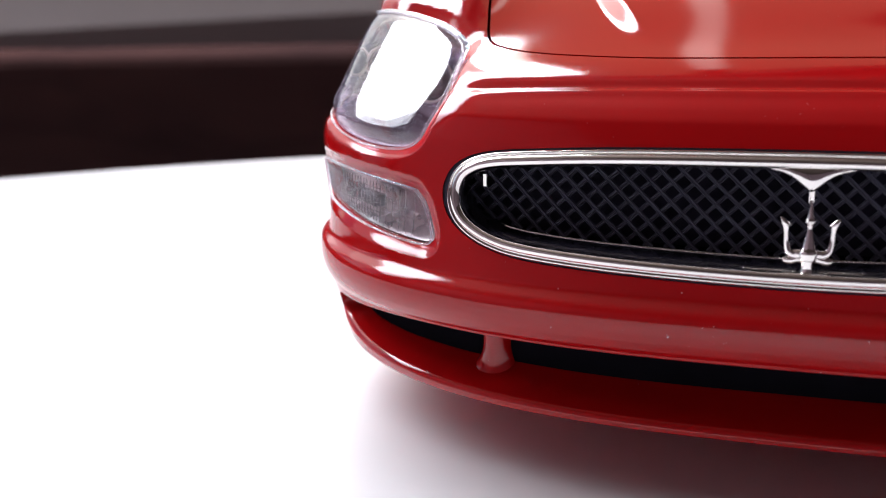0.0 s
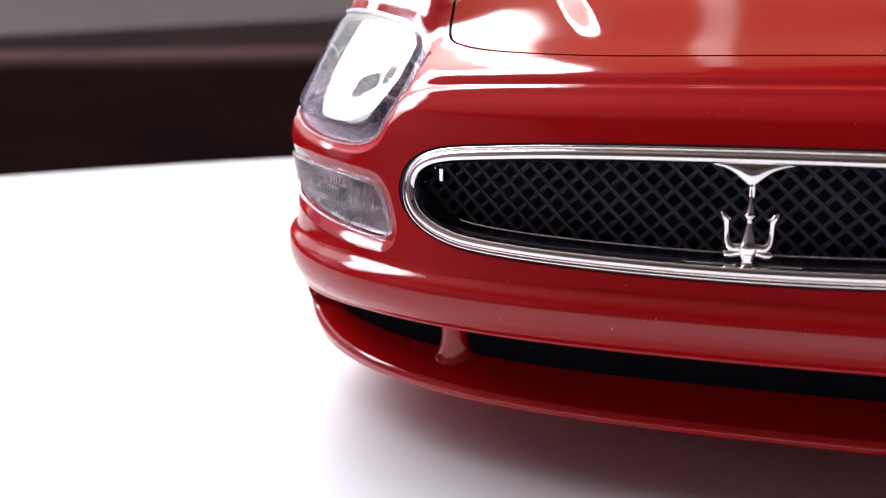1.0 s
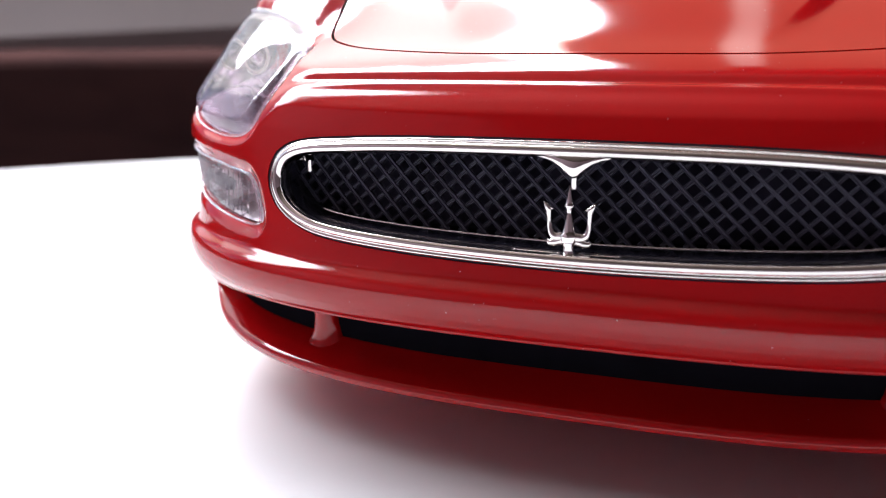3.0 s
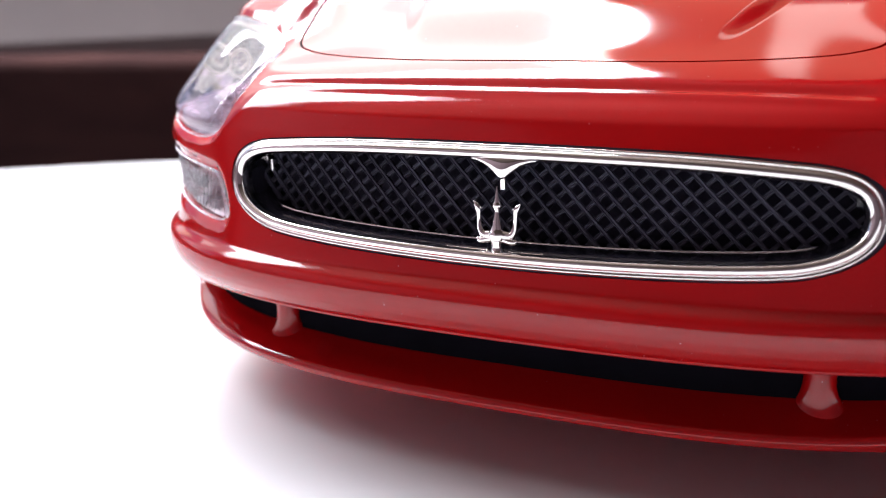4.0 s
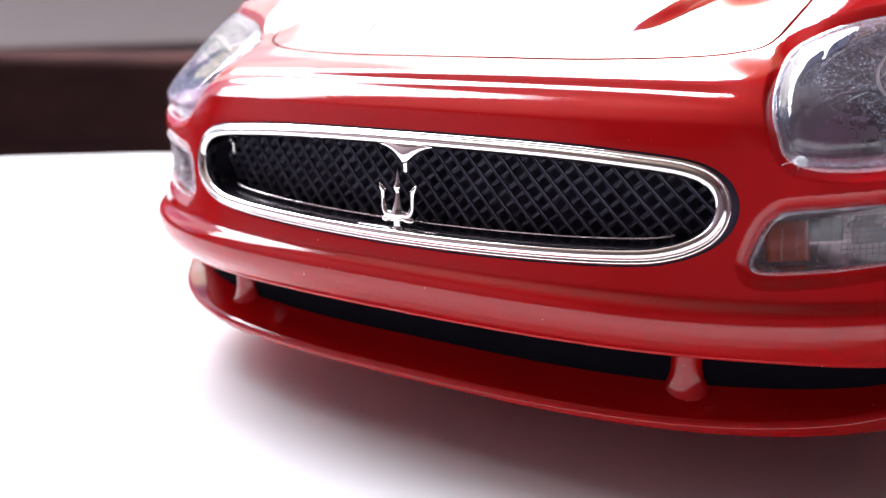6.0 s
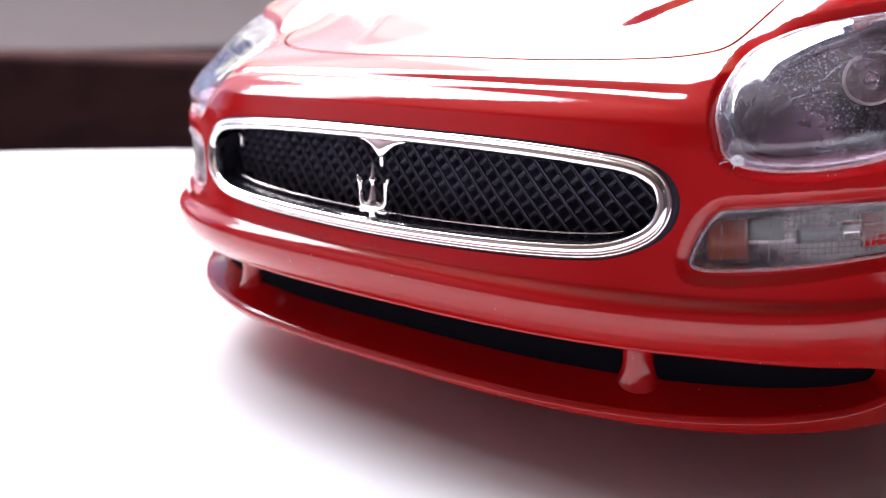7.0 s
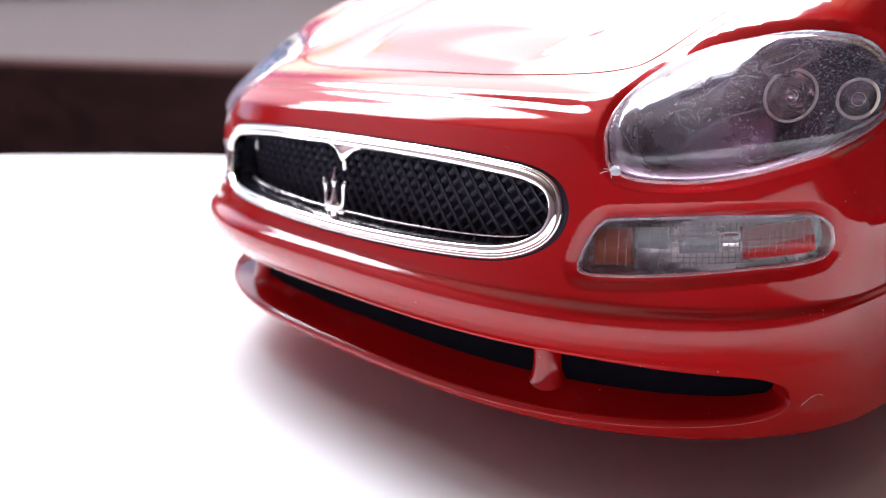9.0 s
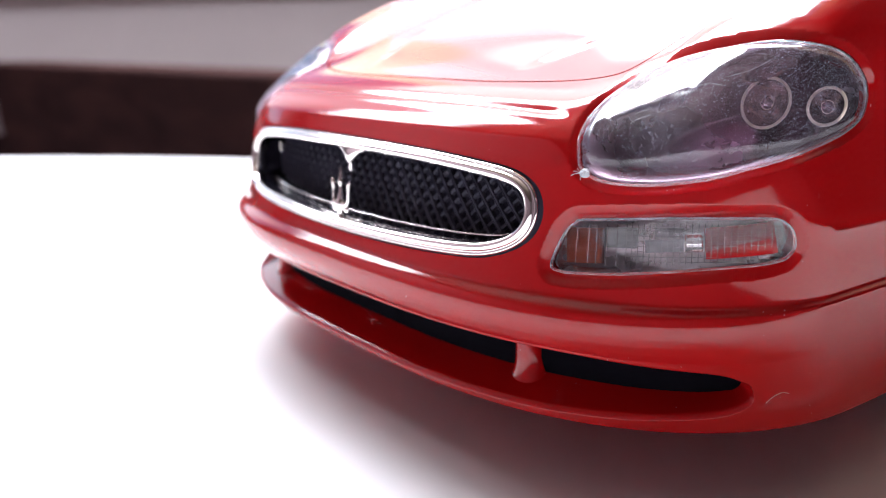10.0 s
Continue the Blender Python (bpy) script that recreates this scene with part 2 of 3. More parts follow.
for a, b, c, d in ((-2.2, 2.2, FZ, WIN["z0"]), (-2.2, 2.2, WIN["z1"], 1.8), (-2.2, WIN["x0"], WIN["z0"], WIN["z1"]), (WIN["x1"], 2.2, WIN["z0"], WIN["z1"])):
    part("wall_piece", box_bm(a, b, WY0, WY1, c, d), WALL, wall)
part("window_sill", box_bm(WIN["x0"], WIN["x1"], WY0 - 0.03, WY1, WIN["z0"] - 0.03, WIN["z0"] - 0.002, 0.004), WHITE, wall)
for x in (WIN["x0"], WIN["x1"] - 0.05):
    part("window_post", box_bm(x, x + 0.05, WY0 + 0.02, WY0 + 0.055, WIN["z0"], WIN["z1"], 0.003), WHITE, wall)
for z in (WIN["z0"], WIN["z1"] - 0.05):
    part("window_rail", box_bm(WIN["x0"] + 0.05, WIN["x1"] - 0.05, WY0 + 0.022, WY0 + 0.053, z, z + 0.05, 0.003), WHITE, wall)

# unseen warm sheet in even folds, added to block sky over one side
n = 97
cx = np.linspace(0.31, WIN["x1"] - 0.052, n)
cy = WY0 + 0.10 + 0.016 * np.sin(np.arange(n) * math.pi / 4)
verts = [(x, y + d, z) for z in (WIN["z0"] + 0.01, WIN["z1"] - 0.01) for d in (0.0, 0.002) for x, y in zip(cx, cy)]
faces = []
for i in range(n - 1):
    a, b, c, d = i, n + i, 2 * n + i, 3 * n + i
    faces += [(a, a + 1, c + 1, c), (b + 1, b, d, d + 1), (a + 1, a, b, b + 1), (c, c + 1, d + 1, d)]
faces += [(0, 2 * n, 3 * n, n), (n - 1, 2 * n - 1, 4 * n - 1, 3 * n - 1)]
curtain = mesh_object("curtain", verts, faces, SKY_SCREEN)
curtain.matrix_world = RM
tagged(curtain, "unseen warm brown sheet added to block sky at the window", "curtain")

# grey wall below the window, added as a slope so it catches light
bm = bmesh.new()
slope = [(WY0, 0.112), (WY0 - 0.085, 0.0), (WY0 - 0.095, -0.06), (WY0, -0.06)]
ends = [[bm.verts.new((x, y, z)) for y, z in slope] for x in (-2.2, 2.2)]
for k in range(4):
    bm.faces.new((ends[0][k], ends[0][(k + 1) % 4], ends[1][(k + 1) % 4], ends[1][k]))
bm.faces.new(ends[0][::-1])
bm.faces.new(ends[1])
bmesh.ops.recalc_face_normals(bm, faces=bm.faces[:])
part("tilted_wall", bm, WALL, wall, "grey wall strip, sloped to catch the window light")

# long dark wooden board behind the table, its rounded top edge just above the table top
BOARD_TOP = 0.012
section = [(0.0, FZ), (0.0, BOARD_TOP - 0.0035), (0.0012, BOARD_TOP - 0.0012), (0.004, BOARD_TOP), (0.040, BOARD_TOP - 0.0004), (0.043, BOARD_TOP - 0.003), (0.043, FZ)]
bm = bmesh.new()
ends = [[bm.verts.new((x, y, z)) for y, z in section] for x in (-1.02, 0.62)]
for k in range(len(section)):
    q = (k + 1) % len(section)
    bm.faces.new((ends[0][k], ends[0][q], ends[1][q], ends[1][k]))
bm.faces.new(ends[0][::-1])
bm.faces.new(ends[1])
bmesh.ops.recalc_face_normals(bm, faces=bm.faces[:])
board = part("wooden_board", bm, DARKWOOD)
board.matrix_world = pose(0, 0, 0, 0, 0, 5.94) @ pose(0, 0.2406, 0)
tagged(board, "dark brown wooden board with knots standing behind the table", "board")


# body form, in centimetres: nose wall, bonnet and their rounded meeting
def smooth_table(pairs, lo, hi, width, n=1601):
    s = np.linspace(lo, hi, n)
    p = np.array(pairs)
    v = np.interp(s, p[:, 0], p[:, 1])
    k = max(1, int(round(width / (hi - lo) * (n - 1))))
    kern = np.hanning(2 * k + 3)
    kern /= kern.sum()
    v = np.convolve(np.pad(v, len(kern) // 2, mode="edge"), kern, "valid")
    return lambda q: np.interp(q, s, v)


def ease(a, b, v):
    t = np.clip((v - a) / (b - a), 0, 1)
    return t * t * (3 - 2 * t)


NOSE = smooth_table([(0.5, 0.05), (0.62, -0.07), (0.85, -0.14), (1.0, -0.15), (1.22, -0.13), (1.30, -0.135), (1.36, -0.186), (1.44, -0.235), (1.51, -0.260), (1.57, -0.268), (1.62, -0.263), (1.66, -0.249), (1.69, -0.228), (1.715, -0.198), (1.735, -0.166), (1.755, -0.146), (1.82, -0.124), (1.88, -0.108),
                     (2.3, 0.02), (2.78, 0.17), (2.96, 0.25), (3.05, 0.33), (3.13, 0.43), (3.6, 0.95), (4.5, 2.6), (6.0, 6.0), (9.0, 14.0)], 0, 9, 0.034, 9001)
WIDE = smooth_table([(0.5, 4.26), (0.8, 4.29), (1.1, 4.31), (1.35, 4.32), (1.6, 4.33), (2.2, 4.33), (3.0, 4.11), (3.6, 4.08), (6, 3.9)], 0, 9, 0.4)
SQUARE = smooth_table([(0, 1.0), (2.1, 1.0), (2.8, 0.501), (3.2, 0.301), (9, 0.301)], 0, 9, 0.3)
RISE = smooth_table([(-2, 2.2), (0.43, 3.13), (0.8, 3.31), (1.3, 3.46), (2.0, 3.70), (3.0, 4.0), (5, 4.5), (8, 5.15), (8.6, 5.3), (11.2, 6.7), (12.5, 7.0), (15, 7.0), (17.0, 6.6), (20.5, 5.4),
                     (23.6, 5.1), (24.5, 4.9)], -2, 26, 0.25, 5601)


def top_height(x, y):
    ax = np.abs(x)
    z = RISE(y) - 0.009 * np.minimum(ax, 3.0) ** 2
    z = z + 0.550 * np.exp(-((ax - 3.599) / np.where(ax < 3.599, 0.73, 0.977)) ** 2) * ease(0.8, 2.2, y) * (1 - 0.75 * ease(2.6, 6, y)) * (1 - ease(7, 10, y))
    # raised middle of the bonnet
    r = ax - 1.25 - 0.45 * (y - 1.15) + 0.028 * np.maximum(y - 1.15, 0) ** 2
    z = z + 0.055 * (1 - ease(-0.10, 0.14, r)) * ease(1.1, 2.0, y) * (1 - ease(7, 9, y))
    # cabin narrows upward
    z = z - ease(8.0, 9.5, y) * (1 - ease(19, 21.5, y)) * 0.16 * np.maximum(ax - 2.6, 0) ** 2 * 2.2
    # folded front edge of the bonnet panel
    d = y - 0.47 - 0.012 * ax ** 2
    span = 1 - ease(2.35, 2.75, ax)
    return z + span * (0.022 * np.exp(-(d / 0.035) ** 2) - 0.03 * np.exp(-((d - 0.085) / 0.045) ** 2))


def body_field(x, y, z):
    # the casting is a little narrower above one headlight
    ax = np.abs(x) * (1 + 0.025 * ease(2.6, 3.1, z) * (np.asarray(x) < 0) * ease(1.8, 3.0, np.abs(x)))
    w, q = WIDE(z) - 0.05 * ease(1.69, 1.75, z) * (1 - ease(1.85, 2.4, z)), SQUARE(z)
    long = 2.033 * q * (1 + 0.16 * (1 - ease(0.9, 1.4, z))) + 0.6 * (1 - q)
    s = y - NOSE(z)
    g = (ax / w) ** 3 + (np.maximum(long - s, 0) / long) ** 2
    front = (g ** 0.5 - 1) * long
    back = y - 24.2
    tail = np.maximum(y - 20, 0) / 4.6
    front = np.maximum(front, ((ax / w) ** 3 + tail ** 3 - 1) * 2.0)
    top = (z - top_height(x, y)) * 0.95
    k = 0.10 + 0.659 * ease(2.5, 3.5, ax) + 0.5 * ease(8, 9, y)
    h = np.maximum(k - np.abs(front - top), 0) / k
    f = np.maximum(front, top) + h * h * k / 4
    low = 0.63 - z
    h = np.maximum(0.07 - np.abs(f - low), 0) / 0.07
    f = np.maximum(f, low) + h * h * 0.0175
    return np.maximum(f, back)


# ---- the skin: rays from inside the body out to its form ----
def skin_grid():
    az = np.concatenate([np.linspace(-82, 82, 821), np.linspace(82, 278, 131)[1:-1]])
    el = np.concatenate([np.linspace(-70, -13, 14)[:-1], np.linspace(-13, 14.5, 276)[:-1], np.linspace(14.5, 52, 170)[:-1], np.linspace(52, 86, 30)])
    a, e = np.meshgrid(np.radians(az), np.radians(el))
    dx, dy, dz = np.sin(a) * np.cos(e), -np.cos(a) * np.cos(e), np.sin(e)
    lo, hi = np.zeros_like(a), np.full_like(a, 24.0)
    for _ in range(34):
        mid = (lo + hi) / 2
        out = body_field(mid * dx, 6 + mid * dy, 1.9 + mid * dz) > 0
        hi = np.where(out, mid, hi)
        lo = np.where(out, lo, mid)
    r, c = a.shape
    verts = np.stack([hi * dx, 6 + hi * dy, 1.9 + hi * dz], -1).reshape(-1, 3)
    i, j = np.meshgrid(np.arange(r - 1), np.arange(c), indexing="ij")
    k = (j + 1) % c
    quads = np.stack([i * c + j, i * c + k, (i + 1) * c + k, (i + 1) * c + j], -1).reshape(-1, 4)
    return verts, quads


def shade_normals(v):
    e = 0.012
    g = np.stack([body_field(v[:, 0] + e, v[:, 1], v[:, 2]) - body_field(v[:, 0] - e, v[:, 1], v[:, 2]),
                  body_field(v[:, 0], v[:, 1] + e, v[:, 2]) - body_field(v[:, 0], v[:, 1] - e, v[:, 2]),
                  body_field(v[:, 0], v[:, 1], v[:, 2] + e) - body_field(v[:, 0], v[:, 1], v[:, 2] - e)], -1)
    return g / np.maximum(np.linalg.norm(g, axis=1), 1e-9)[:, None]


def closed_curve(points, n=200):
    p = np.array(points, float)
    m = len(p)
    t = np.linspace(0, m, n, endpoint=False)
    i = t.astype(int)
    f = (t - i)[:, None]
    a, b, c, d = p[(i - 1) % m], p[i % m], p[(i + 1) % m], p[(i + 2) % m]
    return 0.5 * (2 * b + (c - a) * f + (2 * a - 5 * b + 4 * c - d) * f ** 2 + (3 * b - a - 3 * c + d) * f ** 3)


def outline_distance(u, v, curve):
    """Distance to a closed outline, minus inside."""
    d = np.full(u.shape, 9.0)
    inside = np.zeros(u.shape, bool)
    lo, hi = curve.min(0) - 0.4, curve.max(0) + 0.4
    near = (u > lo[0]) & (u < hi[0]) & (v > lo[1]) & (v < hi[1])
    uu, vv = u[near], v[near]
    dd, ins = np.full(uu.shape, 9.0), np.zeros(uu.shape, bool)
    for (ax, ay), (bx, by) in zip(curve, np.roll(curve, -1, 0)):
        ex, ey = bx - ax, by - ay
        t = np.clip(((uu - ax) * ex + (vv - ay) * ey) / (ex * ex + ey * ey + 1e-12), 0, 1)
        dd = np.minimum(dd, np.hypot(uu - ax - t * ex, vv - ay - t * ey))
        cross = (ay > vv) != (by > vv)
        ins ^= cross & (uu < ex * (vv - ay) / (ey + 1e-12) + ax)
    d[near], inside[near] = dd, ins
    return np.where(inside, -d, d)


def cut(verts, faces, f):
    """Splits faces along f = 0 by sliding the nearest corners onto it. Gives verts, faces outside, faces inside, f."""
    verts, f = verts.copy(), f.copy()
    quads = faces
    e = np.concatenate([quads[:, [0, 1]], quads[:, [1, 2]], quads[:, [2, 3]], quads[:, [3, 0]]])
    e = e[(f[e[:, 0]] * f[e[:, 1]]) < 0]
    e = np.unique(np.sort(e, 1), axis=0)
    t = f[e[:, 0]] / (f[e[:, 0]] - f[e[:, 1]])
    who = np.where(t < 0.5, e[:, 0], e[:, 1])
    other = np.where(t < 0.5, e[:, 1], e[:, 0])
    share = np.where(t < 0.5, t, 1 - t)
    order = np.argsort(-share)
    old = verts.copy()
    verts[who[order]] = old[who[order]] + share[order, None] * (old[other[order]] - old[who[order]])
    f[who] = 0.0
    fq = f[quads]
    pos, neg = (fq > 0).any(1), (fq < 0).any(1)
    mixed = quads[pos & neg]
    outside, inside = quads[pos & ~neg], quads[~pos]
    if len(mixed):
        fm = f[mixed]
        shift = (fm[:, 0] != 0).astype(int)
        rows = np.arange(len(mixed))[:, None]
        mm = mixed[rows, (np.arange(4) + shift[:, None]) % 4]
        t1, t2 = mm[:, [0, 1, 2, 2]], mm[:, [0, 2, 3, 3]]
        both = np.concatenate([t1, t2])
        s = f[both].sum(1)
        outside = np.concatenate([outside, both[s > 0]])
        inside = np.concatenate([inside, both[s <= 0]])
    return verts, outside, inside, f


def rim_edges(faces, f):
    """Directed edges on f = 0 that bound the faces."""
    seen = {}
    onf = f == 0
    e = np.concatenate([faces[:, [0, 1]], faces[:, [1, 2]], faces[:, [2, 3]], faces[:, [3, 0]]])
    e = e[(e[:, 0] != e[:, 1]) & onf[e[:, 0]] & onf[e[:, 1]]]
    for a, b in e.tolist():
        key = (a, b) if a < b else (b, a)
        seen[key] = None if key in seen else (a, b)
    return [v for v in seen.values() if v]


def build(name, verts, faces, mat, parent, label="", extra=(), scale=CM, normals=True):
    """Mesh of those faces; extra: (edges, offsets) strips folded off the rim, in steps."""
    used, inv = np.unique(faces, return_inverse=True)
    v = verts[used]
    nrm = shade_normals(v) if normals else None
    fl = inv.reshape(-1, 4)
    polys = [tuple(dict.fromkeys(q)) for q in fl.tolist()]
    polys = [q for q in polys if len(q) > 2]
    pts = [v]
    n = len(v)
    where = {int(o): i for i, o in enumerate(used)}
    for edges, steps in extra:
        ids = sorted({i for ed in edges for i in ed})
        base = verts[ids]
        pts.append(base)
        rows = [{i: n + k for k, i in enumerate(ids)}]
        n += len(ids)
        for step in steps:
            pts.append(base + step(base))
            rows.append({i: n + k for k, i in enumerate(ids)})
            n += len(ids)
        for p, q in zip(rows, rows[1:]):
            polys += [(p[b], p[a], q[a], q[b]) for a, b in edges]
    allv = np.concatenate(pts)
    me = bpy.data.meshes.new(name)
    me.from_pydata((allv * scale).tolist(), [], polys)
    me.materials.append(mat)
    me.shade_smooth()
    me.update()
    if normals:
        # true surface directions, but for places pressed in or folded
        nrm[np.abs(body_field(v[:, 0], v[:, 1], v[:, 2])) > 0.003] = 0
        me.normals_split_custom_set_from_vertices(np.concatenate([nrm, np.zeros((len(allv) - len(v), 3))]).tolist())
    ob = new(name, me)
    if parent:
        ob.parent = parent
    if label:
        tagged(ob, label)
    return ob


# lamp outlines in (sideways, up), where sideways also counts the way back round the corner
HEADLIGHT = closed_curve([(3.12, 2.87), (3.17, 2.75), (3.36, 2.67), (3.74, 2.655), (4.2, 2.71), (4.6, 2.81), (4.88, 2.88), (5.1, 2.97), (5.2, 3.09), (5.2, 3.33), (5.08, 3.54), (4.87, 3.65), (4.5, 3.69),
                          (4.05, 3.635), (3.67, 3.55), (3.33, 3.40), (3.14, 3.19), (3.09, 3.02)])
FOG = closed_curve([(2.925, 1.985), (2.96, 2.10), (3.04, 2.25), (3.12, 2.325), (3.25, 2.365), (4.03, 2.42), (4.64, 2.42), (4.8, 2.36), (4.85, 2.25), (4.83, 2.13), (4.7, 2.065), (4.26, 2.03), (3.6, 1.965), (3.15, 1.935), (2.98, 1.94)])
WRAP = 0.45


def sideways(v):
    return np.abs(v[:, 0]) + WRAP * v[:, 1]


GRILLE_HALF = [(0, 2.795), (0.9, 2.79), (1.5, 2.775), (2.0, 2.745), (2.3, 2.715), (2.5, 2.66), (2.64, 2.56), (2.71, 2.4), (2.68, 2.23), (2.55, 2.09), (2.3, 1.98), (1.95, 1.925), (1.1, 1.885), (0, 1.865)]
GRILLE = closed_curve(GRILLE_HALF + [(-x, z) for x, z in GRILLE_HALF[-2:0:-1]], 320)
SLOT_HALF = [(0, 1.295), (1.2, 1.30), (2.5, 1.305), (3.0, 1.30), (3.6, 1.26), (3.95, 1.21), (4.05, 1.12), (4.07, 1.02), (4.04, 0.91), (3.9, 0.82), (3.5, 0.77), (3.0, 0.745), (2.5, 0.73), (1.2, 0.715), (0, 0.71)]
SLOT_HALF = [(x, z + (0.012 if z > 1.0 else -0.012)) for x, z in SLOT_HALF]
SLOT = closed_curve(SLOT_HALF + [(-x, z) for x, z in SLOT_HALF[-2:0:-1]], 320)
BONNET_HALF = [(0, 0.90), (1.0, 0.92), (1.6, 0.99), (2.1, 1.10), (2.40, 1.22), (2.57, 1.36), (2.66, 1.70), (2.76, 2.3), (2.95, 4.0), (3.2, 6.5), (3.25, 7.6), (3.0, 8.1), (1.5, 8.3), (0, 8.35)]
BONNET = closed_curve(BONNET_HALF + [(-x, y) for x, y in BONNET_HALF[-2:0:-1]], 320)

car = tagged(new("model_car"), "glossy red die-cast model car with chrome grille on a white table", "model car")
V, Q = skin_grid()


def inward(depth, along=None):
    return lambda base: (np.array(along) * depth if along is not None else -shade_normals(base) * depth)


def lip(depth, up, down):
    return lambda b: -shade_normals(b) * depth + np.stack([0 * b[:, 0], 0 * b[:, 0], up + (down - up) * ease(1.2, 0.95, b[:, 2])], -1)


FRONT = V[:, 1] < 4.0


def groove(depth, width, d):
    n = shade_normals(V[near])
    return n * (depth * (1 - ease(0, width, d[near])))[:, None]


for outline, floor_z, depth, width in ((HEADLIGHT, 2.4, 0.045, 0.10), (FOG, 1.6, 0.06, 0.13)):
    d = np.where(FRONT & (V[:, 2] > floor_z), outline_distance(sideways(V), V[:, 2], outline), 9.0)
    near = (d < width) & (d > -0.5)
    V[near] -= groove(depth, width, np.maximum(d, 0))
# headlights, fog lamps, grille and slot are openings in the nose
fh = np.where(FRONT & (V[:, 2] > 2.4), outline_distance(sideways(V), V[:, 2], HEADLIGHT), 9.0)
V, Q, HL_FACES, fh = cut(V, Q, fh)
FRONT = V[:, 1] < 4.0
ff = np.where(FRONT, outline_distance(sideways(V), V[:, 2], FOG), 9.0)
V, Q, FOG_FACES, ff = cut(V, Q, ff)
fg = np.where(FRONT, outline_distance(V[:, 0], V[:, 2], GRILLE), 9.0)
V, Q, _, fg = cut(V, Q, fg)
fs = np.where(FRONT, outline_distance(V[:, 0], V[:, 2], SLOT), 9.0)
V, Q, _, fs = cut(V, Q, fs)
UP = V[:, 2] > 3.0
fb = np.where(UP, outline_distance(V[:, 0], V[:, 1], BONNET), 9.0)
V, Q, BON, fb2 = cut(V, Q, fb - 0.013)
fb = np.where(UP, outline_distance(V[:, 0], V[:, 1], BONNET), 9.0)
Vb, _, BON, fb3 = cut(V, BON, fb + 0.013)
# wheel arches
fw = np.where(np.abs(V[:, 0]) > 3.7, np.minimum(np.hypot(V[:, 1] - 5.9, V[:, 2] - 1.7), np.hypot(V[:, 1] - 19.6, V[:, 2] - 1.7)) - 1.95, 9.0)
V, Q, _, fw = cut(V, Q, fw)
extras = [
    (rim_edges(Q, fh), [inward(0.015), inward(0.08)]),
    (rim_edges(Q, ff), [inward(0.015), inward(0.10)]),
    (rim_edges(Q, fg), [inward(0.008, (0, 1, 0)), inward(0.25, (0, 1, 0))]),
    (rim_edges(Q, fb2), [inward(0.012), inward(0.12)]),
    (rim_edges(Q, fw), [lambda b: np.stack([-np.sign(b[:, 0]) * 0.8, 0 * b[:, 0], 0 * b[:, 0]], -1)]),
    # lip and bumper edge roll back into the lower intake
    (rim_edges(Q, fs), [lip(0.003, -0.016, 0.016), lip(0.013, -0.031, 0.031), lip(0.029, -0.041, 0.041), lip(0.05, -0.045, 0.045), lip(0.21, -0.045, 0.06), lip(0.45, -0.01, 0.10)]),
]
build("body_shell", V, Q, RED, car, "glossy red lacquered body shell", extras)
build("bonnet", Vb, BON, RED, car, "glossy red bonnet with raised middle", [(rim_edges(BON, fb3), [inward(0.012), inward(0.12)])])


def skin_y(x, z):
    """Front of the body at x, z."""
    x, z = np.asarray(x, float), np.asarray(z, float)
    lo, hi = np.full(x.shape, -1.5), np.full(x.shape, 3.4)
    for _ in range(32):
        mid = (lo + hi) / 2
        inside = body_field(x, mid, z) < 0
        hi, lo = np.where(inside, mid, hi), np.where(inside, lo, mid)
    return hi


def on_skin(curve):
    return np.stack([curve[:, 0], skin_y(curve[:, 0], curve[:, 1]), curve[:, 1]], -1)


def on_corner(a, z, side):
    """Body points from (sideways, up), where sideways also counts the way back."""
    a, z = np.asarray(a, float), np.asarray(z, float)
    lo, hi = np.full(a.shape, -1.0), np.full(a.shape, 3.2)
    for _ in range(32):
        mid = (lo + hi) / 2
        inside = body_field(side * (a - WRAP * mid), mid, z) < 0
        hi, lo = np.where(inside, mid, hi), np.where(inside, lo, mid)
    return np.stack([side * (a - WRAP * hi), hi, z], -1)


def ring(name, path, profile, mat, parent, label="", closed=True, normals=None):
    """A strip swept along a path in centimetres; profile: (across, out) pairs, a closed section."""
    n = len(path)
    nrm = shade_normals(path) if normals is None else normals
    if closed:
        tan = np.roll(path, -1, 0) - np.roll(path, 1, 0)
    else:
        tan = np.gradient(path, axis=0)
    tan /= np.linalg.norm(tan, axis=1)[:, None]
    nrm = nrm - tan * (nrm * tan).sum(1)[:, None]
    nrm /= np.linalg.norm(nrm, axis=1)[:, None]
    side = np.cross(tan, nrm)
    k = len(profile)
    verts = np.concatenate([(path + side * a + nrm * b)[:, None] for a, b in profile], 1).reshape(-1, 3) * CM
    faces = []
    for i in range(n if closed else n - 1):
        j = (i + 1) % n
        for q in range(k):
            r = (q + 1) % k
            faces.append((i * k + q, j * k + q, j * k + r, i * k + r))
    if not closed:
        faces += [tuple(range(k)), tuple((n - 1) * k + q for q in range(k - 1, -1, -1))]
    return mesh_object(name, verts, faces, mat, parent, label)


def oval(a, b, n=10, shift=(0, 0)):
    return [(shift[0] + a * math.cos(2 * math.pi * i / n), shift[1] + b * math.sin(2 * math.pi * i / n)) for i in range(n)]


